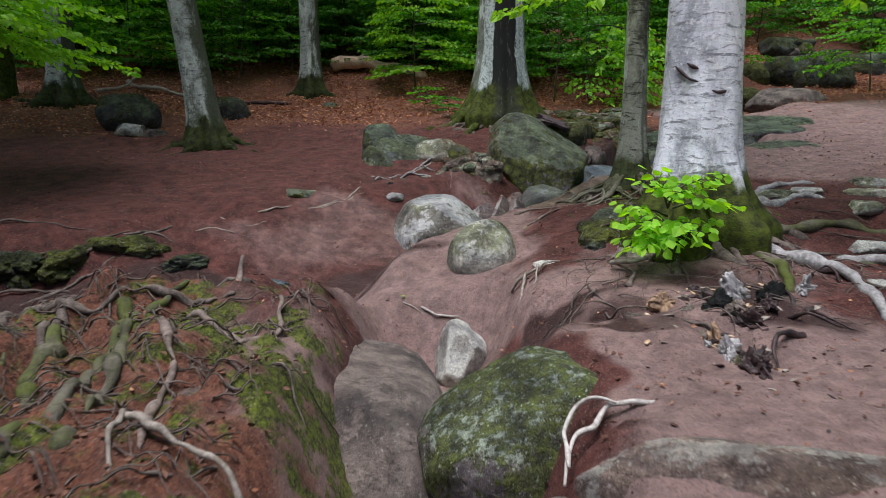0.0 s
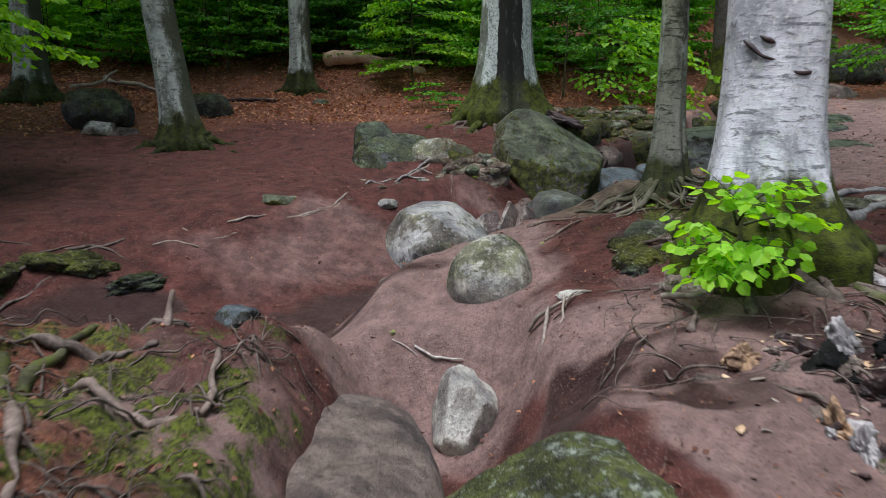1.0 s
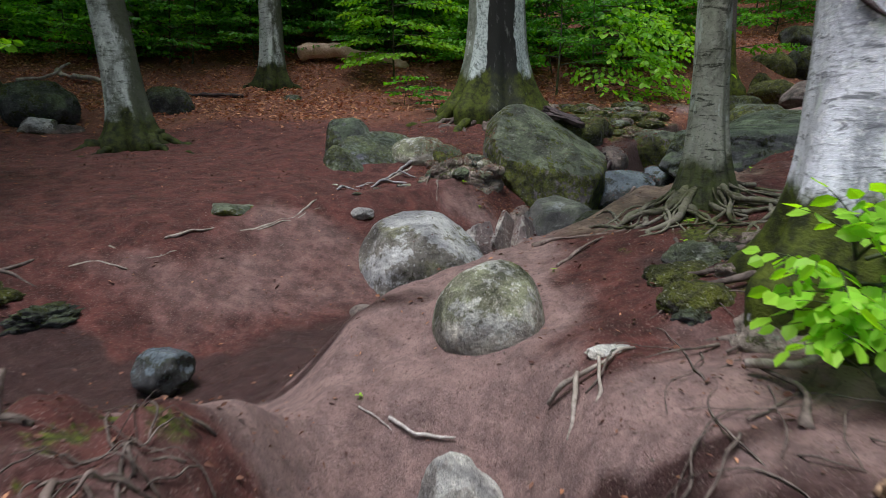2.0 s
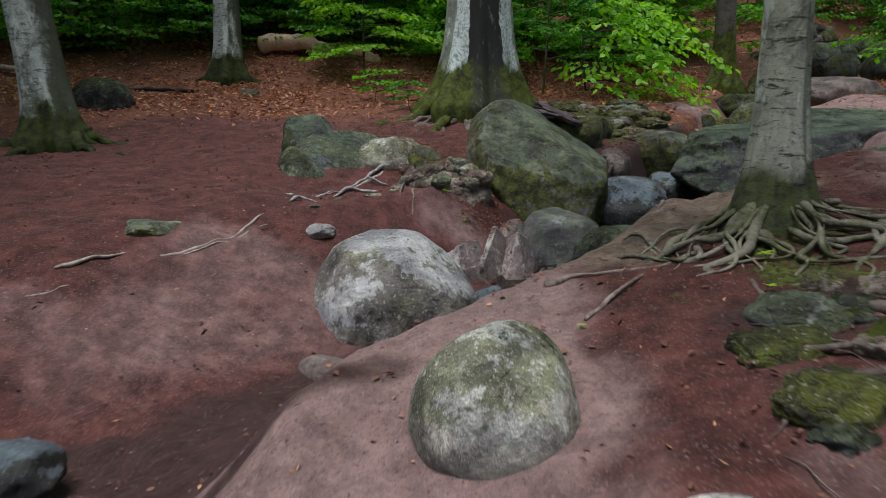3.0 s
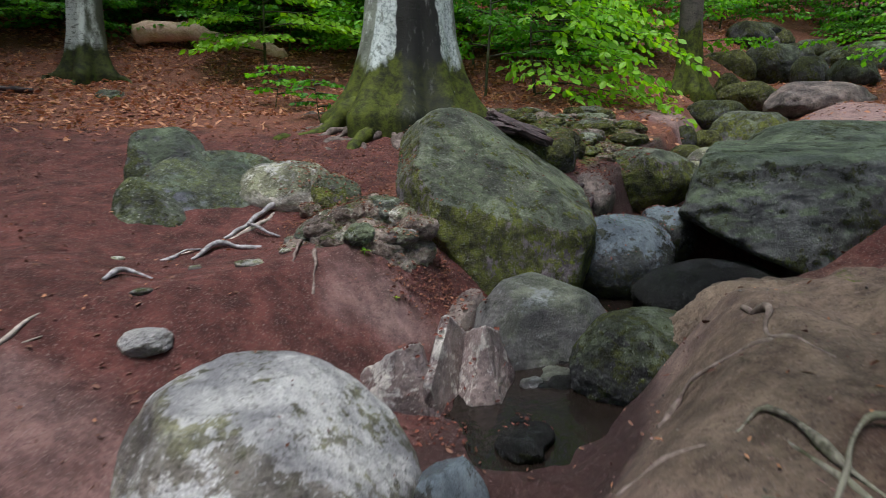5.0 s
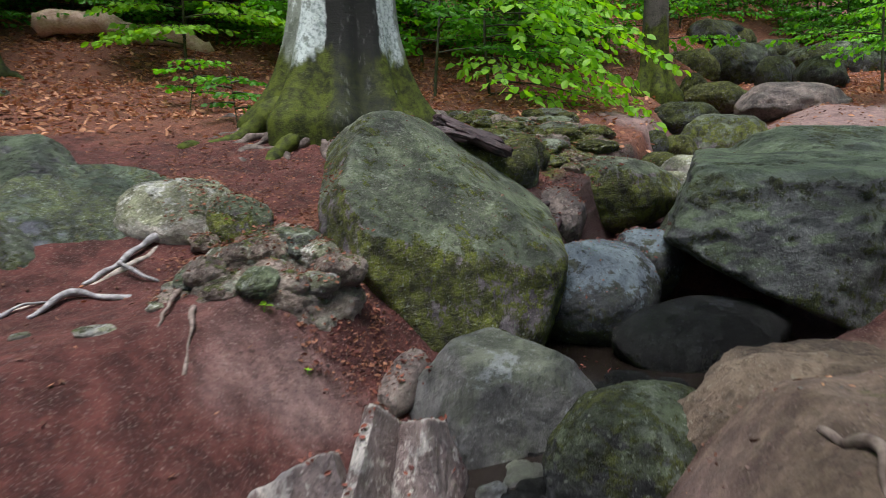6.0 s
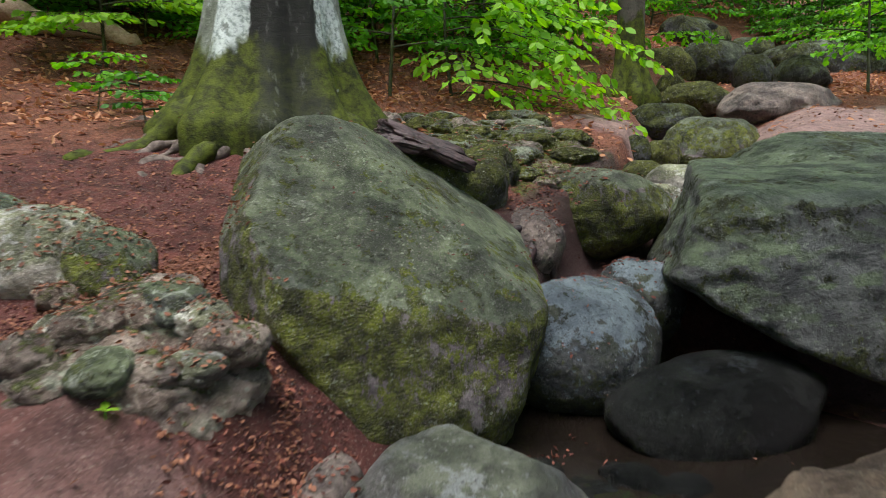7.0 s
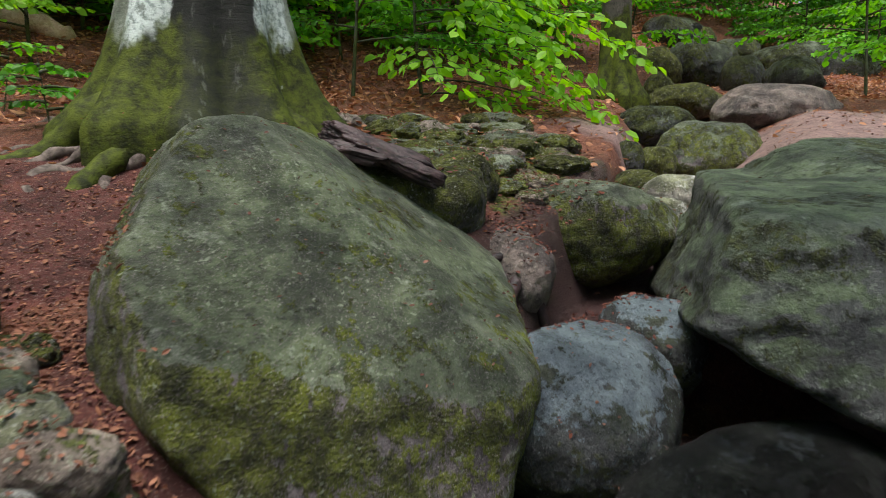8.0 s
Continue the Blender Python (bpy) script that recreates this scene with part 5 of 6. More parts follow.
BARE = "bare weathered root lying across the soil"
for k, (pts, r0, r1) in enumerate((
        ([(-1.42, 7.16), (-1.24, 7.33), (-1.07, 7.52), (-0.93, 7.84)], 0.022, 0.012), ([(0.62, 5.9, 0.02), (0.79, 5.9, 0.03), (1.0, 5.9), (1.3, 5.84)], 0.028, 0.022),
        ([(0.69, 5.5), (0.8, 5.6), (0.97, 5.72, 0.02), (1.01, 5.8)], 0.018, 0.014), ([(0.85, 6.48), (0.97, 6.39, 0.02), (1.1, 6.26)], 0.018, 0.016), ([(1.13, 6.82), (1.22, 6.84, 0.03), (1.4, 6.7)], 0.022, 0.015),
        ([(1.53, 7.05), (1.5, 6.9, 0.02), (1.44, 6.75), (1.5, 6.5)], 0.018, 0.014), ([(-0.66, 8.84), (-0.4, 9.1), (-0.22, 9.26, 0.02), (-0.12, 9.42)], 0.026, 0.035), ([(-0.55, 8.88), (-0.42, 8.98, 0.02), (-0.27, 8.98)], 0.02, 0.014),
        ([(-0.85, 8.24), (-0.77, 8.26, 0.01), (-0.68, 8.21)], 0.016, 0.01), ([(-1.85, 6.8), (-1.7, 6.98, 0.01), (-1.56, 7.14)], 0.014, 0.009), ([(-1.3, 7.22), (-1.05, 7.5), (-0.9, 7.7)], 0.013, 0.008),
        ([(-2.36, 6.46), (-2.2, 6.55), (-2.0, 6.5)], 0.016, 0.01), ([(-2.2, 6.7), (-1.95, 6.62), (-1.75, 6.72)], 0.012, 0.008), ([(-1.2, 6.9), (-1.12, 7.08), (-0.95, 7.2)], 0.01, 0.006))):
    ground_root(pts, 0.6 * r0, 0.55 * r1, ROOT_TAN if k in (1, 2, 3, 4, 5) else ROOT_BARE, BARE, 300 + k, sunk=0.7)
# pale roots before the block and down the ledge's front
for k, (pts, r0, r1) in enumerate((([(-0.08, 9.42, 0.03), (-0.2, 9.34, 0.05), (-0.3, 9.22, 0.02), (-0.42, 9.08, 0.0)], 0.035, 0.014), ([(-0.3, 9.2, 0.02), (-0.22, 9.1, 0.03), (-0.12, 9.03, 0.0)], 0.016, 0.01), ([(-0.55, 8.8, 0.01), (-0.44, 8.95, 0.04), (-0.3, 8.93, 0.03), (-0.22, 8.96, 0.0)], 0.022, 0.016),
                                   ([(-0.82, 8.2, 0.0), (-0.75, 8.31, 0.03), (-0.64, 8.24, 0.0)], 0.018, 0.01), ([(-0.7, 8.75, 0.0), (-0.6, 8.86, 0.02), (-0.5, 8.93, 0.0)], 0.012, 0.008), ([(0.1, 8.48, 0.02), (0.11, 8.36, 0.02), (0.11, 8.22, 0.01)], 0.014, 0.008), ([(0.03, 8.75, 0.03), (0.01, 8.55, 0.02), (-0.02, 8.33, 0.0)], 0.014, 0.008),
                                   ([(1.62, 7.5, 0.02), (1.6, 7.35, 0.03), (1.48, 7.1, 0.02), (1.5, 6.85, 0.0)], 0.014, 0.008), ([(1.45, 4.65, 0.02), (1.3, 4.72, 0.05), (1.15, 4.85, 0.03), (1.0, 5.1, 0.0)], 0.035, 0.014), ([(1.5, 4.8, 0.03), (1.38, 5.0, 0.05), (1.28, 5.25, 0.02), (1.3, 5.5, 0.0)], 0.035, 0.014),
                                   ([(1.4, 4.6, 0.02), (1.22, 4.58, 0.05), (1.05, 4.66, 0.02), (0.92, 4.6, 0.0)], 0.03, 0.012))):
    if k == 7:
        continue
    ground_root(pts, 0.75 * r0, 0.75 * r1, (ROOT_GREY if k < 5 else ROOT_TAN if k < 8 else ROOT_WOOD), "weathered root half buried in the trodden soil", 440 + k, sunk=0.5, group="roots in the trodden soil")
for k, (x, y, s) in enumerate(((-0.21, 8.37, 0.055), (-0.48, 8.5, 0.03), (-0.05, 8.6, 0.035), (-0.9, 8.7, 0.03), (-0.62, 8.03, 0.035))):
    boulder("small pale stone lying on the path", ROCK_CAP, (x, y, gz(x, y)), (s * 1.4, s, s * 0.6), k * 53, [(0, 0, 1, 0.7), (0.7, -0.5, 0.3, 0.7)], 980 + k, 0.1, 4, soft=30, name="stone", group="small stones")
boulder("oblong reddish stone leaning in the gap", ROCK_GREY, (0.9, 8.52, 0.72), (0.09, 0.2, 0.12), -35, [(0, -0.3, 1, 0.8)], 990, 0.06, 4, (14, 0), name="stone", group="split stones at the pool")
# pale roots at the foot of the mound and under the beech
for k, (pts, r0, r1) in enumerate((([(-0.15, 4.6, 0.02), (-0.02, 4.52, 0.025), (0.13, 4.5, 0.01)], 0.011, 0.009), ([(-0.28, 4.68, 0.02), (-0.18, 4.6, 0.02), (-0.09, 4.54)], 0.006, 0.004), ([(0.44, 4.3, 0.03), (0.56, 4.22, 0.05), (0.74, 4.34, 0.02)], 0.014, 0.012),
                                   ([(0.46, 4.06, 0.0), (0.48, 4.14, 0.04), (0.53, 4.24, 0.06)], 0.012, 0.014), ([(0.55, 4.06, 0.0), (0.57, 4.13, 0.04), (0.6, 4.22, 0.06)], 0.011, 0.012), ([(1.0, 4.0, 0.03), (1.08, 3.92, 0.07), (1.2, 3.95, 0.05)], 0.025, 0.02))):
    ground_root(pts, 0.7 * r0, 0.6 * r1, STICK_PALE if k < 2 else ROOT_BARE, "thin pale root exposed in the clay", 330 + k, group="pale roots in the clay")
# the forked white root over the mossy boulder's side
for k, (pts, r0, r1) in enumerate((([(0.4, 2.1, 0.1), (0.45, 2.22, 0.1), (0.54, 2.28, 0.08), (0.61, 2.36, 0.06), (0.76, 2.36, 0.0)], 0.011, 0.016), ([(0.42, 2.14, 0.1), (0.45, 2.34, 0.13), (0.52, 2.4, 0.1), (0.61, 2.37, 0.06)], 0.011, 0.013))):
    ground_root(pts, 0.75 * r0, 0.75 * r1, STICK_PALE, "forked bleached root arching over a hole", 340 + k, group="pale roots in the clay")
ground_root([(-1.0, 1.98, 0.05), (-0.82, 1.93, 0.05), (-0.6, 1.85, 0.08), (-0.45, 1.75, 0.1)], 0.014, 0.01, ROOT_BARE, "thick bare stick lying over the roots", 350, "dead_stick", "dead sticks")
ground_root([(-0.98, 1.99, 0.06), (-0.95, 1.85, 0.03), (-0.92, 1.7)], 0.011, 0.007, ROOT_BARE, "short bare stick lying over the roots", 351, "dead_stick", "dead sticks")
ground_root([(-6.6, 14.6, 0.1), (-6.3, 14.4, 0.05), (-5.9, 14.1, 0.12), (-5.2, 14.0, 0.03)], 0.05, 0.03, ROOT_BARE, "fallen pale branch in the leaf litter", 352, "dead_branch", "dead sticks")
ground_root([(-6.9, 13.9, 0.05), (-6.4, 14.0, 0.2), (-6.2, 14.3, 0.3)], 0.04, 0.02, ROOT_BARE, "crooked dead branch in the litter", 353, "dead_branch", "dead sticks")
ground_root([(-3.9, 13.3, 0.03), (-3.4, 13.25, 0.05), (-2.95, 13.2, 0.02)], 0.035, 0.025, WOOD_ROTTEN, "dark fallen pole at the litter's edge", 354, "dead_branch", "dead sticks")
# the mat of mossy roots that holds the near bank
MAT = "mossy gnarled root in the near bank"
for k, (pts, r0, r1) in enumerate((
        ([(-1.3, 3.9), (-1.42, 3.3, 0.03), (-1.4, 2.8, 0.04), (-1.3, 2.3, 0.02), (-1.25, 1.8)], 0.035, 0.045), ([(-1.25, 3.3), (-1.12, 2.8, 0.04), (-1.08, 2.35, 0.03), (-0.95, 1.95)], 0.03, 0.04),
        ([(-1.95, 3.7), (-1.85, 3.25, 0.03), (-1.7, 2.8, 0.04), (-1.5, 2.3)], 0.04, 0.045), ([(-1.05, 3.55, 0.03), (-1.4, 3.5, 0.04), (-1.75, 3.35, 0.03), (-2.3, 3.3)], 0.028, 0.04), ([(-1.06, 3.74, 0.02), (-1.35, 3.72, 0.03), (-1.7, 3.75, 0.02), (-2.4, 3.9)], 0.024, 0.035),
        ([(-2.6, 3.9), (-2.3, 3.6, 0.04), (-2.1, 3.1, 0.03), (-1.9, 2.5)], 0.045, 0.05), ([(-0.95, 3.45, 0.03), (-1.15, 3.05, 0.03), (-1.5, 2.85, 0.03), (-2.0, 2.6)], 0.02, 0.035), ([(-3.2, 4.2), (-2.9, 3.7, 0.05), (-2.6, 3.2, 0.03), (-2.4, 2.6)], 0.05, 0.05),
        ([(-0.82, 3.2, 0.03), (-0.9, 2.8, 0.03), (-1.0, 2.4)], 0.016, 0.025), ([(-3.6, 4.6), (-3.0, 4.35, 0.04), (-2.5, 4.2, 0.03), (-1.9, 4.1)], 0.05, 0.03), ([(-1.6, 2.6), (-1.75, 2.2, 0.04), (-1.7, 1.7)], 0.035, 0.04),
        ([(-0.7, 2.6, 0.02), (-0.85, 2.2, 0.03), (-1.05, 1.8)], 0.018, 0.03))):
    if k in (1, 3, 6, 8, 10, 11):
        continue
    ground_root(pts, 0.55 * r0, 0.5 * r1, ROOT_GREEN if k % 3 == 0 else ROOT_WOOD, MAT, 360 + k, group="roots of the near bank", sunk=0.95)
for k, (pts, r0, r1) in enumerate((
        ([(-1.61, 3.35, 0.0), (-1.42, 3.0, 0.03), (-1.27, 2.67, 0.03), (-1.21, 2.41, 0.03), (-1.19, 2.14, 0.02), (-1.11, 1.85, 0.0)], 0.03, 0.042), ([(-1.8, 3.15, 0.0), (-1.62, 2.7, 0.03), (-1.56, 2.45, 0.03), (-1.36, 2.13, 0.0)], 0.035, 0.045),
        ([(-1.18, 2.75, 0.01), (-1.06, 2.56, 0.03), (-1.01, 2.42, 0.03), (-1.0, 2.2, 0.03), (-0.88, 1.86, 0.01)], 0.018, 0.022), ([(-2.3, 3.4, 0.0), (-1.77, 3.26, 0.03), (-1.57, 3.4, 0.03), (-1.31, 3.45, 0.04), (-1.1, 3.52, 0.02)], 0.03, 0.018),
        ([(-1.9, 2.9, 0.0), (-1.75, 2.62, 0.03), (-1.7, 2.3, 0.02), (-1.55, 2.0, 0.0)], 0.03, 0.03), ([(-1.35, 3.3, 0.01), (-1.2, 3.1, 0.04), (-0.98, 3.0, 0.03), (-0.8, 3.05, 0.0)], 0.014, 0.02))):
    ground_root(pts, 0.7 * r0, 0.75 * r1, (ROOT_GREEN, ROOT_GREEN, ROOT_TAN, ROOT_WOOD, ROOT_GREEN, ROOT_TAN)[k], "thick knotted root gripping the near bank", 460 + k, group="roots of the near bank", sunk=1.0, sides=12, knobby=1.1)
for k, (pts, r0, r1) in enumerate((([(-1.11, 3.62, -0.02), (-1.1, 3.68, 0.06), (-1.09, 3.72, 0.16)], 0.03, 0.018), ([(-0.83, 3.42, 0.02), (-0.8, 3.25, 0.04), (-0.76, 3.02, 0.03)], 0.022, 0.02), ([(-0.68, 3.5, 0.02), (-0.75, 3.38, 0.04), (-0.8, 3.3, 0.02)], 0.012, 0.01),
                                   ([(-1.0, 3.0, 0.03), (-0.9, 3.08, 0.05), (-0.82, 3.2, 0.03)], 0.014, 0.01))):
    ground_root(pts, 0.6 * r0, 0.5 * r1, ROOT_TAN, "short broken root end sticking out of the bank", 380 + k, group="roots of the near bank")
for k, (pts, r0, r1) in enumerate((([(-3.9, 5.55), (-3.5, 5.75, 0.03), (-3.15, 5.95, 0.04), (-2.95, 6.12, 0.03), (-2.6, 6.45)], 0.045, 0.02), ([(-4.2, 5.3), (-3.6, 5.4, 0.04), (-3.1, 5.55)], 0.03, 0.02), ([(-4.0, 5.75), (-3.4, 5.9, 0.04), (-2.9, 6.3)], 0.03, 0.012),
                                   ([(-3.4, 5.3), (-3.1, 5.6, 0.03), (-2.9, 5.95)], 0.035, 0.02), ([(-3.1, 6.2), (-2.75, 6.3, 0.03), (-2.4, 6.2)], 0.03, 0.015), ([(-4.4, 6.0), (-3.9, 6.2, 0.03), (-3.2, 6.25)], 0.025, 0.012))):
    ground_root(pts, 0.6 * r0, 0.6 * r1, ROOT_WOOD, "root running along the gully's far bank", 390 + k, group="roots of the far bank", sunk=0.7)
for k, (pts, r0, r1) in enumerate((([(2.0, 4.75), (2.3, 4.8, 0.05), (2.65, 5.15, 0.04), (2.95, 5.1)], 0.06, 0.035), ([(2.0, 4.35), (2.35, 4.45, 0.06), (2.65, 4.55, 0.05), (3.1, 4.4)], 0.06, 0.04), ([(1.9, 4.1), (2.12, 3.85, 0.06), (2.22, 3.6, 0.05), (2.1, 3.1)], 0.06, 0.035),
                                   ([(1.85, 4.0), (1.9, 3.75, 0.05), (1.82, 3.5, 0.03)], 0.045, 0.03), ([(2.4, 4.2), (2.6, 3.9, 0.05), (2.65, 3.5)], 0.045, 0.03), ([(2.5, 4.0), (2.9, 3.9, 0.04), (3.3, 3.7)], 0.04, 0.03), ([(2.3, 5.1), (2.6, 5.5, 0.04), (3.1, 5.6)], 0.035, 0.02))):
    ground_root(pts, 0.95 * r0, 0.85 * r1, (ROOT_GREY, ROOT_GREEN)[k % 2], "grey root of the white beech over the bank", 400 + k, group="roots of the white beech", sunk=0.85)
# fine rootlets matted through the near bank and at the beech's foot
r = np.random.default_rng(88)
bars = []
for k in range(560):
    x, y = (r.uniform(-2.9, -0.65), r.uniform(1.7, 4.0)) if k < 420 else (1.75 + r.normal(0, 0.5), 3.9 + r.normal(0, 0.45))
    a, ln = r.uniform(0, 6.28), r.uniform(0.12, 0.5)
    bend = r.uniform(-0.6, 0.6)
    pts = [(x + ln * f * math.cos(a + bend * f), y + ln * f * math.sin(a + bend * f), 0.02 * math.sin(f * 3.1) + r.uniform(-0.005, 0.012)) for f in (0, 0.35, 0.7, 1.0)]
    bars.append(root_bar(pts, r.uniform(0.002, 0.007), 0.0015, 900 + k, sides=5, sunk=0.3))
me = bar_mesh("rootlets", bars)
set_over(me, np.zeros(len(me.vertices)))
thing("rootlets", me, ROOT_WOOD, "mat of thin brown rootlets over the soil", "roots", kind="stuff")
# broken wood and flakes below the beech
r = np.random.default_rng(77)
for k in range(70):
    x, y = (1.5 + r.normal(0, 0.22), 3.35 + r.normal(0, 0.18)) if k < 44 else (1.2 + r.normal(0, 0.14), 2.8 + r.normal(0, 0.22))
    s = r.uniform(0.007, 0.022)
    boulder("broken flake of orange wood in the soil" if k % 3 else "grey crumb of rotten wood in the soil", (WOOD_ROTTEN, WOOD_FRESH, ROOT_BARE)[k % 3], (x, y, gz(x, y) + 0.2 * s), (s * 2.0, s * 0.8, s * 0.4), r.uniform(0, 180), [(0, 0, 1, 0.5), (0.7, 0.3, 0.4, 0.5), (-0.6, 0.5, 0.2, 0.55)], 500 + k, 0.15, 3, (r.uniform(-25, 25), r.uniform(-25, 25)), name="wood_chip", group="broken wood under the beech")
for k in range(9):
    x, y = (1.55 + r.normal(0, 0.3), 3.4 + r.normal(0, 0.2)) if k < 6 else (1.25 + r.normal(0, 0.13), 2.85 + r.normal(0, 0.25))
    a = r.uniform(0, 6.28)
    ln = r.uniform(0.15, 0.38)
    ground_root([(x, y, 0.0), (x + ln * 0.5 * math.cos(a), y + ln * 0.5 * math.sin(a), r.uniform(0.02, 0.07)), (x + ln * math.cos(a + 0.4), y + ln * math.sin(a + 0.4), r.uniform(-0.03, 0.05))], r.uniform(0.01, 0.02), 0.004, (WOOD_ROTTEN, ROOT_WOOD, WOOD_ROTTEN)[k % 3], "stub of rotten root in dark soil", 540 + k, "root_stub", "broken wood under the beech", sunk=0.7)
for k in range(16):
    x, y = (1.55 + r.normal(0, 0.2), 3.35 + r.normal(0, 0.14)) if k < 11 else (1.27 + r.normal(0, 0.08), 2.95 + r.normal(0, 0.14))
    s = r.uniform(0.02, 0.06)
    boulder("crumbling dark lump of rotten root", (WOOD_ROTTEN, ROCK_EARTH, ROOT_WOOD, ROOT_GREY)[k % 4], (x, y, gz(x, y) - 0.1 * s), (s * 1.7, s * 0.8, s * 0.9), r.uniform(0, 180), [(0.7, 0.3, 0.4, 0.5), (-0.6, 0.5, 0.2, 0.55)], 820 + k, 0.35, 4, (r.uniform(-30, 30), r.uniform(-30, 30)), soft=24, name="root_stub", group="broken wood under the beech")
for k, (x, y, s, t) in enumerate(((1.5, 3.42, 0.1, 20), (1.62, 3.32, 0.08, 70), (1.36, 3.3, 0.09, 110), (1.26, 3.02, 0.1, 80), (1.22, 2.82, 0.08, 60), (1.24, 2.62, 0.09, 95), (1.72, 3.45, 0.09, 10), (1.15, 3.45, 0.07, 0), (1.9, 3.5, 0.08, 40), (1.42, 3.12, 0.07, 140))):
    boulder("jagged stump of rotten root in wet earth", (ROOT_GREY, WOOD_ROTTEN, ROCK_SHADE_BLACK, WOOD_SPLIT)[k % 4], (x, y, gz(x, y) + 0.1 * s), (s * 1.35, s * 0.55, s * 0.95), t, [(0.7, 0.3, 0.4, 0.5), (-0.6, 0.5, 0.2, 0.55), (0.2, -0.8, 0.5, 0.5)], 1100 + k, 0.4, 5, (12 * (k % 3) - 12, 25 - 10 * (k % 5)), soft=30, name="root_stub", group="broken wood under the beech", pits=3)
# pale stones among the beech's outer roots
for k, (x, y, s) in enumerate(((0.68, 4.36, 0.06), (2.62, 5.3, 0.15), (2.85, 5.35, 0.11), (2.55, 4.15, 0.08), (2.75, 4.35, 0.1), (2.95, 4.75, 0.12), (2.35, 3.5, 0.09), (3.3, 5.2, 0.13), (2.2, 4.0, 0.07), (3.5, 5.6, 0.16))):
    boulder("pale grey stone among the beech roots", ROCK_PALE if k % 2 == 0 else ROCK_CAP, (x, y, gz(x, y) - 0.15 * s), (s * 1.6, s, s * 0.6), k * 47, [(0, 0, 1, 0.7), (0.7, -0.5, 0.3, 0.7)], 840 + k, 0.12, 4, soft=30, name="stone", group="stones among the roots")
for k, (x, y, s) in enumerate(((-2.9, 6.1, 0.17), (-2.3, 6.05, 0.12), (-3.3, 5.9, 0.18), (-3.7, 5.75, 0.2))):
    boulder("dark mossy stone in the gully's far bank", ROCK_DARK if k % 2 else ROCK_MOSSY, (x, y, gz(x, y) - 0.3 * s), (s * 2.0, s, s * 0.8), k * 47, [(0, 0, 1, 0.8)], 950 + k, 0.35, 5, soft=24, name="stone", group="stones of the far bank")
# crumbled pieces round the ledge, and stones in the pool
r = np.random.default_rng(91)
for k in range(20):
    x, y = r.uniform(-0.1, 0.5), r.uniform(8.8, 9.4)
    s = r.uniform(0.025, 0.085)
    boulder("broken stone crumbled off the ledge", (ROCK_EARTH, ROCK_CAP, ROCK_EARTH, ROCK_MOSSY)[k % 4], (x, y, max(gz(x, y), 0) + 0.1 * s), (s * 1.5, s, s * 0.8), r.uniform(0, 180), [(0, 0, 1, 0.7), (0.7, -0.5, 0.3, 0.7)], 860 + k, 0.14, 4, soft=30, name="stone", group="crumbled stones at the ledge")
for k in range(13):
    f = r.uniform(0, 1)
    x, y = 0.75 + 0.65 * f + r.normal(0, 0.12), 7.2 + 0.95 * f + r.normal(0, 0.08)
    s = r.uniform(0.03, 0.09)
    boulder("small wet stone in the pool", ROCK_SHADE_BLACK if k % 3 else ROCK_POOL, (x, y, 0.44 + 0.1 * f + r.uniform(-0.03, 0.01)), (s * 1.4, s, s * 0.8), r.uniform(0, 180), [(0, 0, 1, 0.75)], 900 + k, 0.1, 4, soft=24, name="stone", group="stones in the pool")
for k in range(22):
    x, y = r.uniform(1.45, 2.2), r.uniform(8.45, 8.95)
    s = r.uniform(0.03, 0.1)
    boulder("small wet stone coloured dark for the pool's shade", ROCK_SHADE_BLACK, (x, y, 0.6 + r.uniform(-0.03, 0.02)), (s * 1.4, s, s * 0.7), r.uniform(0, 180), [(0, 0, 1, 0.75)], 1000 + k, 0.1, 4, soft=24, name="stone", group="stones in the pool")
# rotten log between the great boulder and the fluted beech
for k, (at, size, turn, tilt) in enumerate((((1.58, 10.08, 1.78), (0.3, 0.07, 0.062), -18, (20, 20)), ((1.68, 9.98, 1.71), (0.22, 0.06, 0.05), -14, (10, 24)), ((1.5, 10.02, 1.76), (0.16, 0.05, 0.04), -30, (0, 14)))):
    boulder("dark rotten piece of log leaning behind the boulder", WOOD_ROTTEN, at, size, turn, [(0, -0.6, 0.8, 0.6), (0, 0.5, 0.8, 0.7), (0, -1, -0.2, 0.7), (1, 0, 0.3, 0.8)], 570 + k, 0.16, 5, tilt, 9, 40, "rotten_log", "rotten wood", (0.6, 0.95))
for k, (x, y, s) in enumerate(((1.62, 10.2, 0.27), (1.95, 10.25, 0.22), (1.4, 10.35, 0.24), (2.1, 10.6, 0.2))):
    boulder("mossy stone behind the great boulder", ROCK_MOSSY, (x, y, gz(x, y) + 0.04), (s * 1.2, s, s), k * 60, [], 570 + k, 0.1, 4, name="stone", group="mossy rubble")
ground_root([(1.75, 9.9, 0.0), (2.2, 9.95, 0.05), (2.45, 9.85, 0.03)], 0.03, 0.015, WOOD_ROTTEN, "dark wet stick in the stream bed", 565, "dead_stick", "rotten wood")
ground_root([(1.95, 9.75, 0.02), (2.3, 10.0, 0.06)], 0.04, 0.03, WOOD_ROTTEN, "dark wet plank of driftwood", 566, "dead_stick", "rotten wood")
# fallen log up the slope
ground_root([(-2.45, 15.6, 0.22), (-1.9, 15.65, 0.28), (-1.25, 15.6, 0.18), (-0.4, 15.4, 0.02)], 0.16, 0.11, wood_material("barkless_log", (0.45, 0.29, 0.2), (0.66, 0.49, 0.38)), "thick barkless fallen log on the slope", 570, "fallen_log", "fallen logs", sides=18, knobby=0.1)


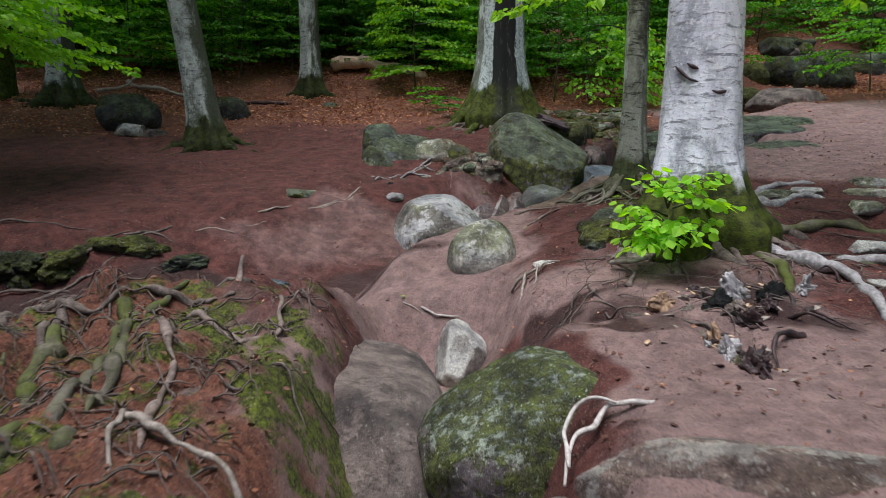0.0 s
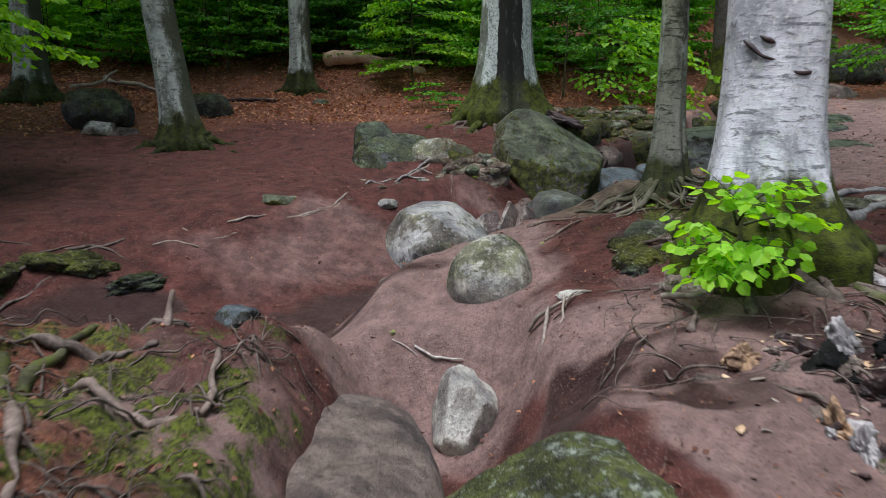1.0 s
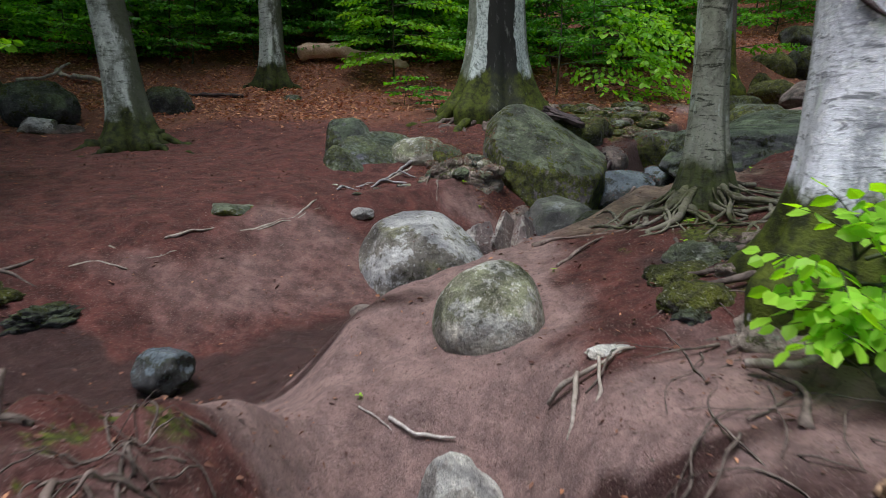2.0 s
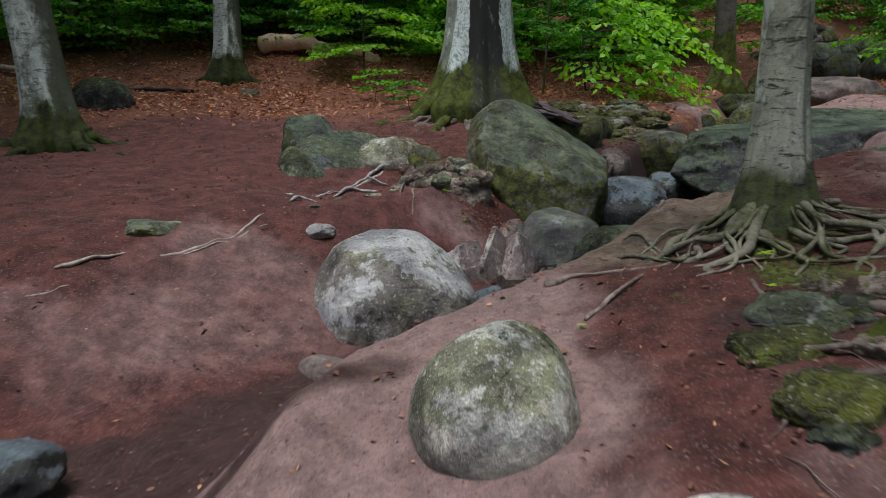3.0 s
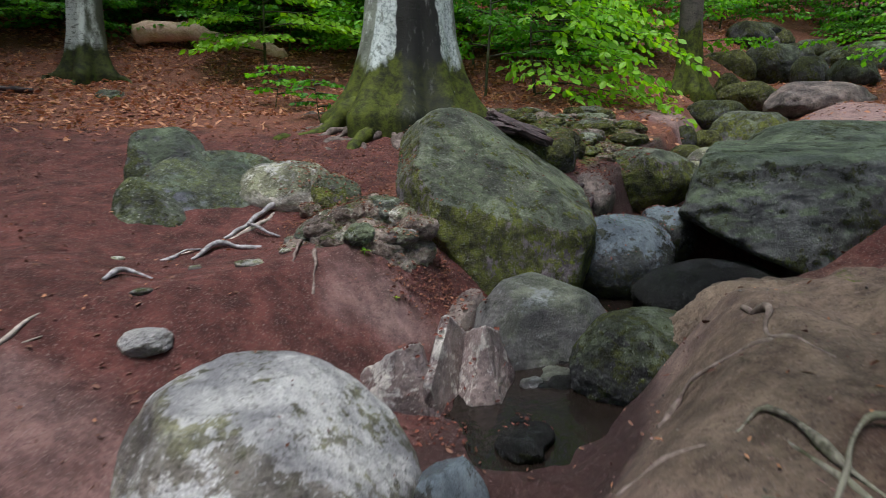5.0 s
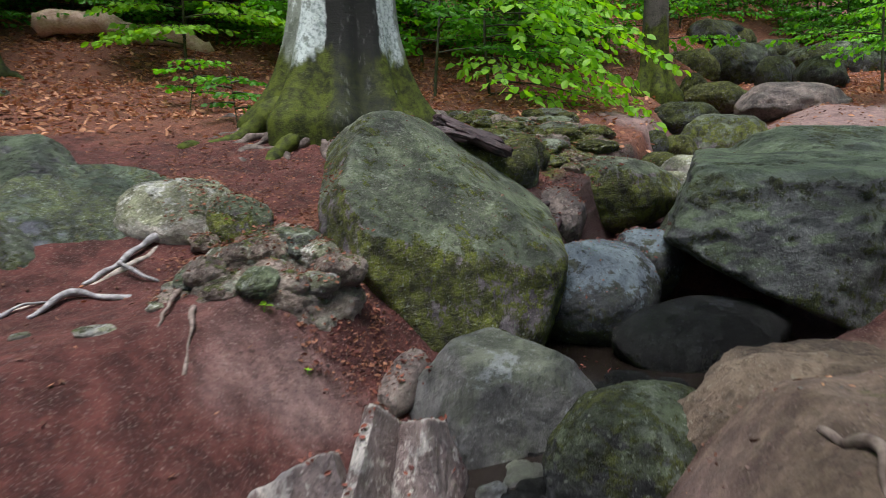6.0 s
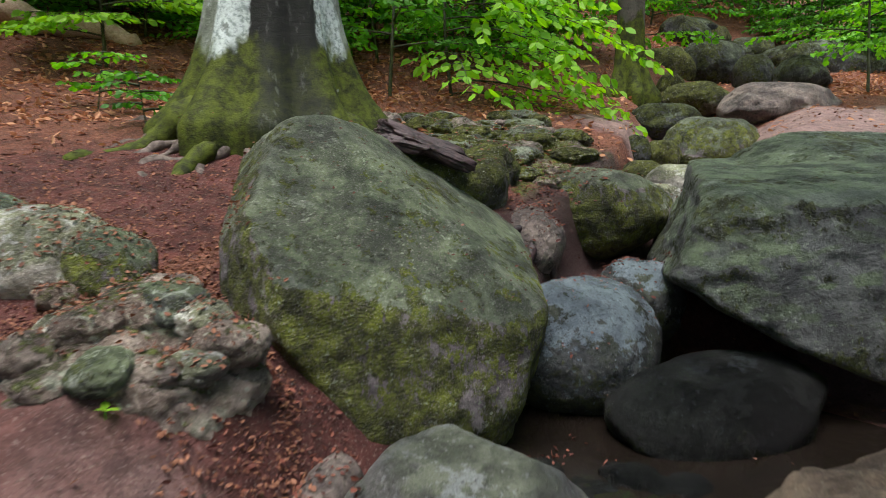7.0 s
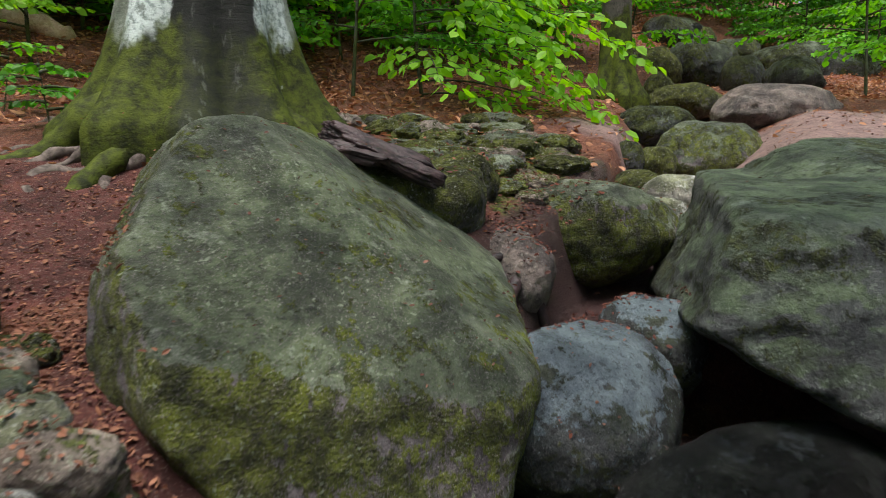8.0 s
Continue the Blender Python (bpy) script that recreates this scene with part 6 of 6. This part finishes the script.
# ---- leaf litter ----
def litter(name, n, x0, x1, y0, y1, keep, size, mat, label, seed, lift=0.012):
    """Fallen leaves strewn over the ground, denser where keep(x, y) is near one."""
    r = np.random.default_rng(seed)
    x, y = r.uniform(x0, x1, n), r.uniform(y0, y1, n)
    k = r.uniform(0, 1, n) < keep(x, y)
    x, y = x[k], y[k]
    z = relief(x, y) + r.uniform(0.002, lift, len(x))
    way = np.stack([r.normal(0, 1, len(x)), r.normal(0, 1, len(x)), r.normal(0, 0.3, len(x))], 1)
    up = np.array([0, 0, 1.0]) + r.normal(0, 0.45, (len(x), 3))
    me = leaf_mesh(name, np.stack([x, y, z], 1), way, up, r.uniform(size[0], size[1], len(x)), (0.5, 1.1))
    return thing(name, me, mat, label, "leaves", kind="stuff")


def woods(x, y):
    d = stream_frame(x, y)[0]
    f = smooth(10.6, 12.8, y + 0.3 * np.clip(-x - 3, 0, 5) + 0.5 * (x > 1.7)) * (1 - 0.93 * smooth(3.6, 4.4, x) * smooth(13.6, 12.4, y))
    return np.clip(f * (0.35 + 0.65 * smooth(0.4, 1.2, d)), 0, 1) * (0.55 + 0.9 * grain(np.stack([x, y, 0 * x], 1), 1.3, 2, 3))


def path(x, y):
    d, bed, side = stream_frame(x, y)
    f = 0.3 + 1.1 * smooth(4.3, 3.6, y) * smooth(-0.5, -1, x) + 0.3 * bump(x, y, 1.5, 3.5, 0.6, 0.5) + 0.55 * smooth(0.6, 0.2, d) * smooth(8.6, 9.2, y) * smooth(12, 11, y)
    return np.clip(f * (0.6 + 1.4 * grain(np.stack([x, y, 0 * x], 1), 2.0, 2, 8)), 0, 1)


litter("leaf_litter", 130000, -12, 12, 10.3, 22, woods, (0.045, 0.085), LEAF_DEAD, "orange and brown fallen beech leaves under the trees", 1, 0.03)
litter("trodden_leaves", 60000, -6, 6.5, 1.2, 12.5, path, (0.012, 0.036), LEAF_PATH, "trodden brown leaf crumbs on the soil", 2)
litter("fallen_leaves", 4500, -6, 6.5, 1.2, 12.5, lambda x, y: 0.6 + 0 * x, (0.008, 0.03), LEAF_DEAD, "scattered pale brown beech leaves on the soil", 3)


def strewn(name, spots, n, size, mat, label, seed):
    """Leaves dropped from above on whatever stands there."""
    r = np.random.default_rng(seed)
    deps = bpy.context.evaluated_depsgraph_get()
    pos, ups = [], []
    for cx, cy, rx, ry, top in spots:
        for _ in range(n):
            x, y = cx + rx * r.uniform(-1, 1), cy + ry * r.uniform(-1, 1)
            hit, place, normal, _, ob, _ = scene.ray_cast(deps, (x, y, top), (0, 0, -1))
            if hit and normal.z > 0.45:
                pos.append(np.array(place) + np.array(normal) * 0.006)
                ups.append(np.array(normal) + r.normal(0, 0.3, 3))
    pos, ups = np.array(pos), np.array(ups)
    me = leaf_mesh(name, pos, r.normal(0, 1, pos.shape) * (1, 1, 0.35), ups, r.uniform(*size, len(pos)), (0.5, 1.1))
    return thing(name, me, mat, label, "leaves", kind="stuff")


bpy.context.view_layer.update()
strewn("leaves_on_stones", ((1.3, 9.5, 0.8, 0.6, 2.1), (1.2, 9.4, 0.6, 0.5, 2.1), (1.3, 9.5, 0.7, 0.5, 2.1), (4.0, 9.6, 1.2, 0.9, 2.1), (2.2, 9.4, 0.4, 0.4, 1.25), (-0.06, 7.2, 0.5, 0.45, 1.2), (-0.7, 9.6, 0.7, 0.6, 1.9)), 60, (0.008, 0.02), LEAF_PATH, "small dry leaves and bud scales on the boulders", 21)
strewn("stream_leaves", ((2.4, 9.75, 0.5, 0.35, 1.28), (1.62, 8.95, 0.35, 0.3, 0.95), (0.75, 8.65, 0.25, 0.3, 1.15), (0.75, 7.8, 0.3, 0.3, 0.95), (2.2, 10.6, 0.5, 0.5, 1.7), (2.35, 9.9, 0.3, 0.3, 1.7), (2.5, 10.3, 0.35, 0.4, 2.0)), 480, (0.012, 0.03), LEAF_WET, "wet brown leaves caught between the stones", 22)
strewn("bank_leaves", ((0.25, 9.0, 0.35, 0.35, 1.6), (2.6, 11.3, 1.0, 0.9, 2.3), (0.5, 10.4, 0.8, 0.5, 1.9), (0.3, 9.6, 0.45, 0.4, 1.6), (0.0, 10.6, 0.8, 0.6, 2.0), (0.62, 9.0, 0.22, 0.5, 1.3), (0.66, 8.75, 0.2, 0.35, 1.15), (0.35, 9.35, 0.35, 0.35, 1.6)), 800, (0.01, 0.028), LEAF_RUST, "rusty fallen leaves among the mossy stones", 23)


def crumbs(name, n, mat, label, seed, size):
    """Crumbs of soil and grit: small flattened eight-sided bits."""
    r = np.random.default_rng(seed)
    x, y = r.uniform(-4.5, 5, n), 1.2 + r.uniform(0, 1, n) ** 1.4 * 10
    s = r.uniform(size[0], size[1], n) * r.uniform(0.5, 1, n)
    z = relief(x, y) + 0.2 * s
    o = np.array([(1, 0, 0), (0, 1, 0), (-1, 0, 0), (0, -1, 0), (0, 0, 0.7), (0, 0, -0.7)]) * 1.0
    v = np.stack([x, y, z], 1)[:, None, :] + s[:, None, None] * o[None] * r.uniform(0.6, 1.4, (n, 1, 3)) + s[:, None, None] * r.normal(0, 0.2, (n, 6, 3))
    f = np.array([(0, 1, 4), (1, 2, 4), (2, 3, 4), (3, 0, 4), (1, 0, 5), (2, 1, 5), (3, 2, 5), (0, 3, 5)])[None] + 6 * np.arange(n)[:, None, None]
    thing(name, mesh_of(name, v.reshape(-1, 3), f.reshape(-1, 3), True), mat, label, "grit", kind="stuff")


crumbs("soil_crumbs", 26000, SOIL_CRUMB, "crumbs of brown soil on the ground", 11, (0.002, 0.007))
crumbs("grit", 1800, ROCK_GREY, "grit and small pebbles on the soil", 12, (0.003, 0.009))


# ---- living leaves near the walk ----
def spray_thing(name, label, category, at, sprays, seed, mat, leaf, wood=None, group="leafy branches", single=False):
    """Branches from one place: each is start offset, way, length, droop and twigs."""
    owner = tagged(new(name), label, category, group)
    owner.location = at
    s = Spray(seed)
    for off, way, ln, droop, tw in sprays:
        s.branch(off, way, (0.85 if single else 1.0) * ln, leaf, droop, tw, 0.008 if leaf < 0.08 else 0.01, leaf * 0.55, 0.6)
    if not single:
        s.build(owner, mat, wood or BARK_GREY)
        return owner
    for bar in s.bars:
        part("twig", bar_mesh("twig", [bar]), wood or BARK_GREY, owner)
    one = leaf_mesh("leaf", np.zeros((1, 3)), np.array([[0, 1.0, 0]]), np.array([[0, 0, 1.0]]), np.ones(1))
    for p, w, u, sz in zip(s.pos, s.way, s.up, s.size):
        lf = part("leaf", one, mat, owner)
        w = Vector(w).normalized()
        side = w.cross(Vector(u)).normalized()
        up = side.cross(w)
        lf.matrix_local = Matrix.Translation(p) @ Matrix((side, w, up)).transposed().to_4x4() @ Matrix.Diagonal((1.25 * sz, sz, sz, 1))
    return owner


SPRING_OWN = LEAF_BRIGHT.copy()
SPRING_OWN.name = "sapling_leaf"
tree_ = SPRING_OWN.node_tree
info = tree_.nodes.new("ShaderNodeObjectInfo")
for link in list(tree_.links):
    if link.from_socket.name == "Random Per Island":
        tree_.links.new(info.outputs["Random"], link.to_socket)
spray_thing("beech_shoot", "bright green beech shoot at the white beech's foot", "young tree", (1.33, 4.02, gz(1.33, 4.02) + 0.12),
            [((0, 0, 0.1), (-0.5, -0.5, 0.25), 0.4, 0.35, 6), ((0, 0, 0.15), (-0.75, -0.2, 0.4), 0.38, 0.35, 5), ((0, 0, 0.2), (-0.1, -0.6, 0.5), 0.36, 0.3, 6), ((0.02, 0, 0.28), (0.35, -0.5, 0.5), 0.36, 0.35, 5), ((0, 0, 0.2), (-0.35, -0.3, 0.75), 0.36, 0.3, 5), ((0.03, 0, 0.2), (0.55, -0.3, 0.3), 0.4, 0.4, 5), ((0, 0, 0.12), (0.15, -0.7, 0.2), 0.4, 0.35, 5), ((0, 0, 0.05), (-0.6, -0.5, 0.15), 0.4, 0.35, 6), ((0, 0, 0.06), (-0.25, -0.7, 0.1), 0.36, 0.3, 6)],
            31, SPRING_OWN, 0.075, group="shoots at the beech", single=True)
spray_thing("leafy_branch", "low green beech branch hanging over the path", "branch", (-6.3, 6.9, 2.9), [((0, 0.1 * k, 0.12 * (k % 4)), (1, 0.35 * math.sin(k * 1.9), -0.05 + 0.06 * math.cos(k)), 2.5 + 0.25 * math.sin(k), 0.18, 16) for k in range(9)], 32, LEAF_SPRAY, 0.095)
spray_thing("leafy_branch", "low bright branch hanging from the slender beech", "branch", (1.72, 5.95, 2.75), [((0, 0, 0), (-1, -0.35, -0.05), 1.35, 0.2, 9), ((0, 0, 0.15), (-0.9, 0.1, 0.05), 1.3, 0.2, 9), ((0, 0, 0.1), (-0.7, -0.6, 0), 1.1, 0.22, 8), ((0, 0, 0.3), (-1, 0.2, 0.0), 1.5, 0.15, 9)], 33, LEAF_BRIGHT, 0.08)
spray_thing("leafy_branch", "low bright branch of the white beech", "branch", (1.8, 4.5, 2.55), [((0, 0, 0), (1, -0.25, 0.0), 1.5, 0.12, 9), ((0, 0, 0.05), (0.9, -0.55, 0.05), 1.3, 0.12, 9), ((0, 0, 0.15), (1, 0.15, 0), 1.5, 0.15, 9)], 34, LEAF_BRIGHT, 0.085)
sapling("young beech with long bright sprays over the stream", 2.9, 13.8, 3.0, [(0.02 + 0.13 * k, (-55, -25, -40, -100, -15, -65, -45, -35, -80, -70, -60, -5, -75, -45, -85, -30, 250, -50, 20, 170)[k], (1.7, 2.1, 2.0, 1.5, 1.9, 1.8, 1.4, 2.2, 1.5, 1.4, 1.7, 1.8, 1.8, 2.1, 1.6, 2.1, 1.4, 1.9, 1.6, 1.3)[k], 9) for k in range(12)], 35, LEAF_SPRAY, 0.12, droop=0.42, rise=0.08)
sapling("young beech with low sprays beside the litter", -0.55, 14.5, 2.4, [(0.3 + 0.1 * k, (-150, -90, 170, -30, 200, 20, -60, -120, 140, -170, -10, 190, -75, 160, -135, 0, -100, 210)[k], (1.0, 1.1, 0.9, 1.4, 0.9, 1.4, 1.1, 1.0, 0.9, 0.9, 1.4, 0.9, 1.2, 0.9, 0.9, 1.1, 1.0, 0.9)[k], 10) for k in range(18)], 36, LEAF_SPRAY, 0.1, droop=0.25, rise=0.15)
sapling("young beech behind the straight beech", -4.4, 15.3, 2.2, [(0.4 + 0.14 * k, 137 * k, 1.0, 9) for k in range(13)], 37, LEAF_MID, 0.085)
sapling("young beech beside the upper stream", 5.6, 14.9, 3.2, [(0.5 + 0.2 * k, 137 * k, 1.2, 10) for k in range(14)], 38, LEAF_MID, 0.085)
sapling("young beech above the far slab", 8.3, 13.6, 3.0, [(0.6 + 0.18 * k, 137 * k, 1.4, 10) for k in range(14)], 39, LEAF_MID, 0.085)
sapling("young beech at the wood's edge", 2.3, 15.0, 2.4, [(0.3 + 0.15 * k, 137 * k, 1.1, 10) for k in range(14)], 40, LEAF_DEEP, 0.085)
sapling("young beech overhanging the far path", 7.7, 12.0, 2.6, [(0.5 + 0.15 * k, 137 * k, 1.3, 11) for k in range(14)], 42, LEAF_MID, 0.085)
sapling("young beech behind the fluted beech", 2.2, 13.6, 2.4, [(0.5 + 0.13 * k, 137 * k, 1.2, 11) for k in range(15)], 43, LEAF_DEEP, 0.085)
sapling("low leafy shoots in the litter beside the fluted beech", -0.35, 12.6, 0.55, [(0.15 + 0.05 * k, 137 * k, 0.3, 4) for k in range(7)], 44, LEAF_MID, 0.07, 0.006)
sapling("low leafy shoots at the fluted beech's foot", 0.12, 11.6, 0.45, [(0.12 + 0.04 * k, 137 * k, 0.22, 4) for k in range(7)], 41, LEAF_DEEP, 0.06, 0.006)
def seedling(x, y, s, seed):
    """A seedling of a few small leaves on a short stem."""
    r = np.random.default_rng(seed)
    owner = tagged(new("seedling"), "tiny green seedling in the soil", "seedling", "seedlings")
    owner.location = (x, y, gz(x, y))
    part("stem", bar_mesh("stem", [tube([(0, 0, -0.01), (0, 0, 0.5 * s), (0.1 * s, 0, s)], (0.0015, 0.0012, 0.001), 5)]), LEAF_MID, owner)
    for k in range(4):
        a = radians(90 * k + r.uniform(-20, 20))
        way = np.array([[math.cos(a), math.sin(a), r.uniform(0.0, 0.5)]])
        part("leaf", leaf_mesh("leaf", np.array([[0.1 * s, 0, s]]), way, np.array([[0, 0, 1.0]]), np.array([s * r.uniform(1.0, 1.5)])), LEAF_BRIGHT, owner)


for k, (x, y, s) in enumerate(((0.35, 8.5, 0.025), (0.5, 8.38, 0.016), (0.3, 8.62, 0.02), (0.66, 5.45, 0.018), (-0.28, 4.72, 0.016), (2.6, 4.1, 0.03), (1.3, 5.35, 0.025), (1.42, 5.62, 0.03), (2.45, 7.1, 0.02))):
    seedling(x, y, s, 600 + k)


# ---- water ----
def make_water():
    m = Mat("stream_water", 0.06, 0.5)
    mat = m.done(m.mix(m.noise(5, 4), (0.005, 0.004, 0.003), (0.018, 0.013, 0.01)), None, m.noise(11, 4, 0.55), 0.5, 0.015)
    pts = curve([(2.9, 9.3, 0.625), (2.1, 8.95, 0.625), (1.65, 8.6, 0.615), (1.25, 8.0, 0.535), (0.95, 7.45, 0.445), (0.7, 7.1, 0.38)], 48)
    wide = np.interp(np.arange(48), (0, 18, 28, 47), (0.9, 0.8, 0.7, 0.6))
    d = np.gradient(pts, axis=0)
    s = np.stack([-d[:, 1], d[:, 0], 0 * d[:, 0]], 1)
    s /= np.linalg.norm(s, axis=1)[:, None]
    v = np.stack([pts + s * (w * wide)[:, None] for w in np.linspace(-1, 1, 12)], 1)
    i, j = np.meshgrid(np.arange(47), np.arange(11), indexing="ij")
    f = np.stack([i * 12 + j, i * 12 + j + 1, (i + 1) * 12 + j + 1, (i + 1) * 12 + j], -1).reshape(-1, 4)
    thing("stream_water", mesh_of("stream_water", v.reshape(-1, 3), f), mat, "thin clear water trickling between the stones", "water", kind="structure")


make_water()
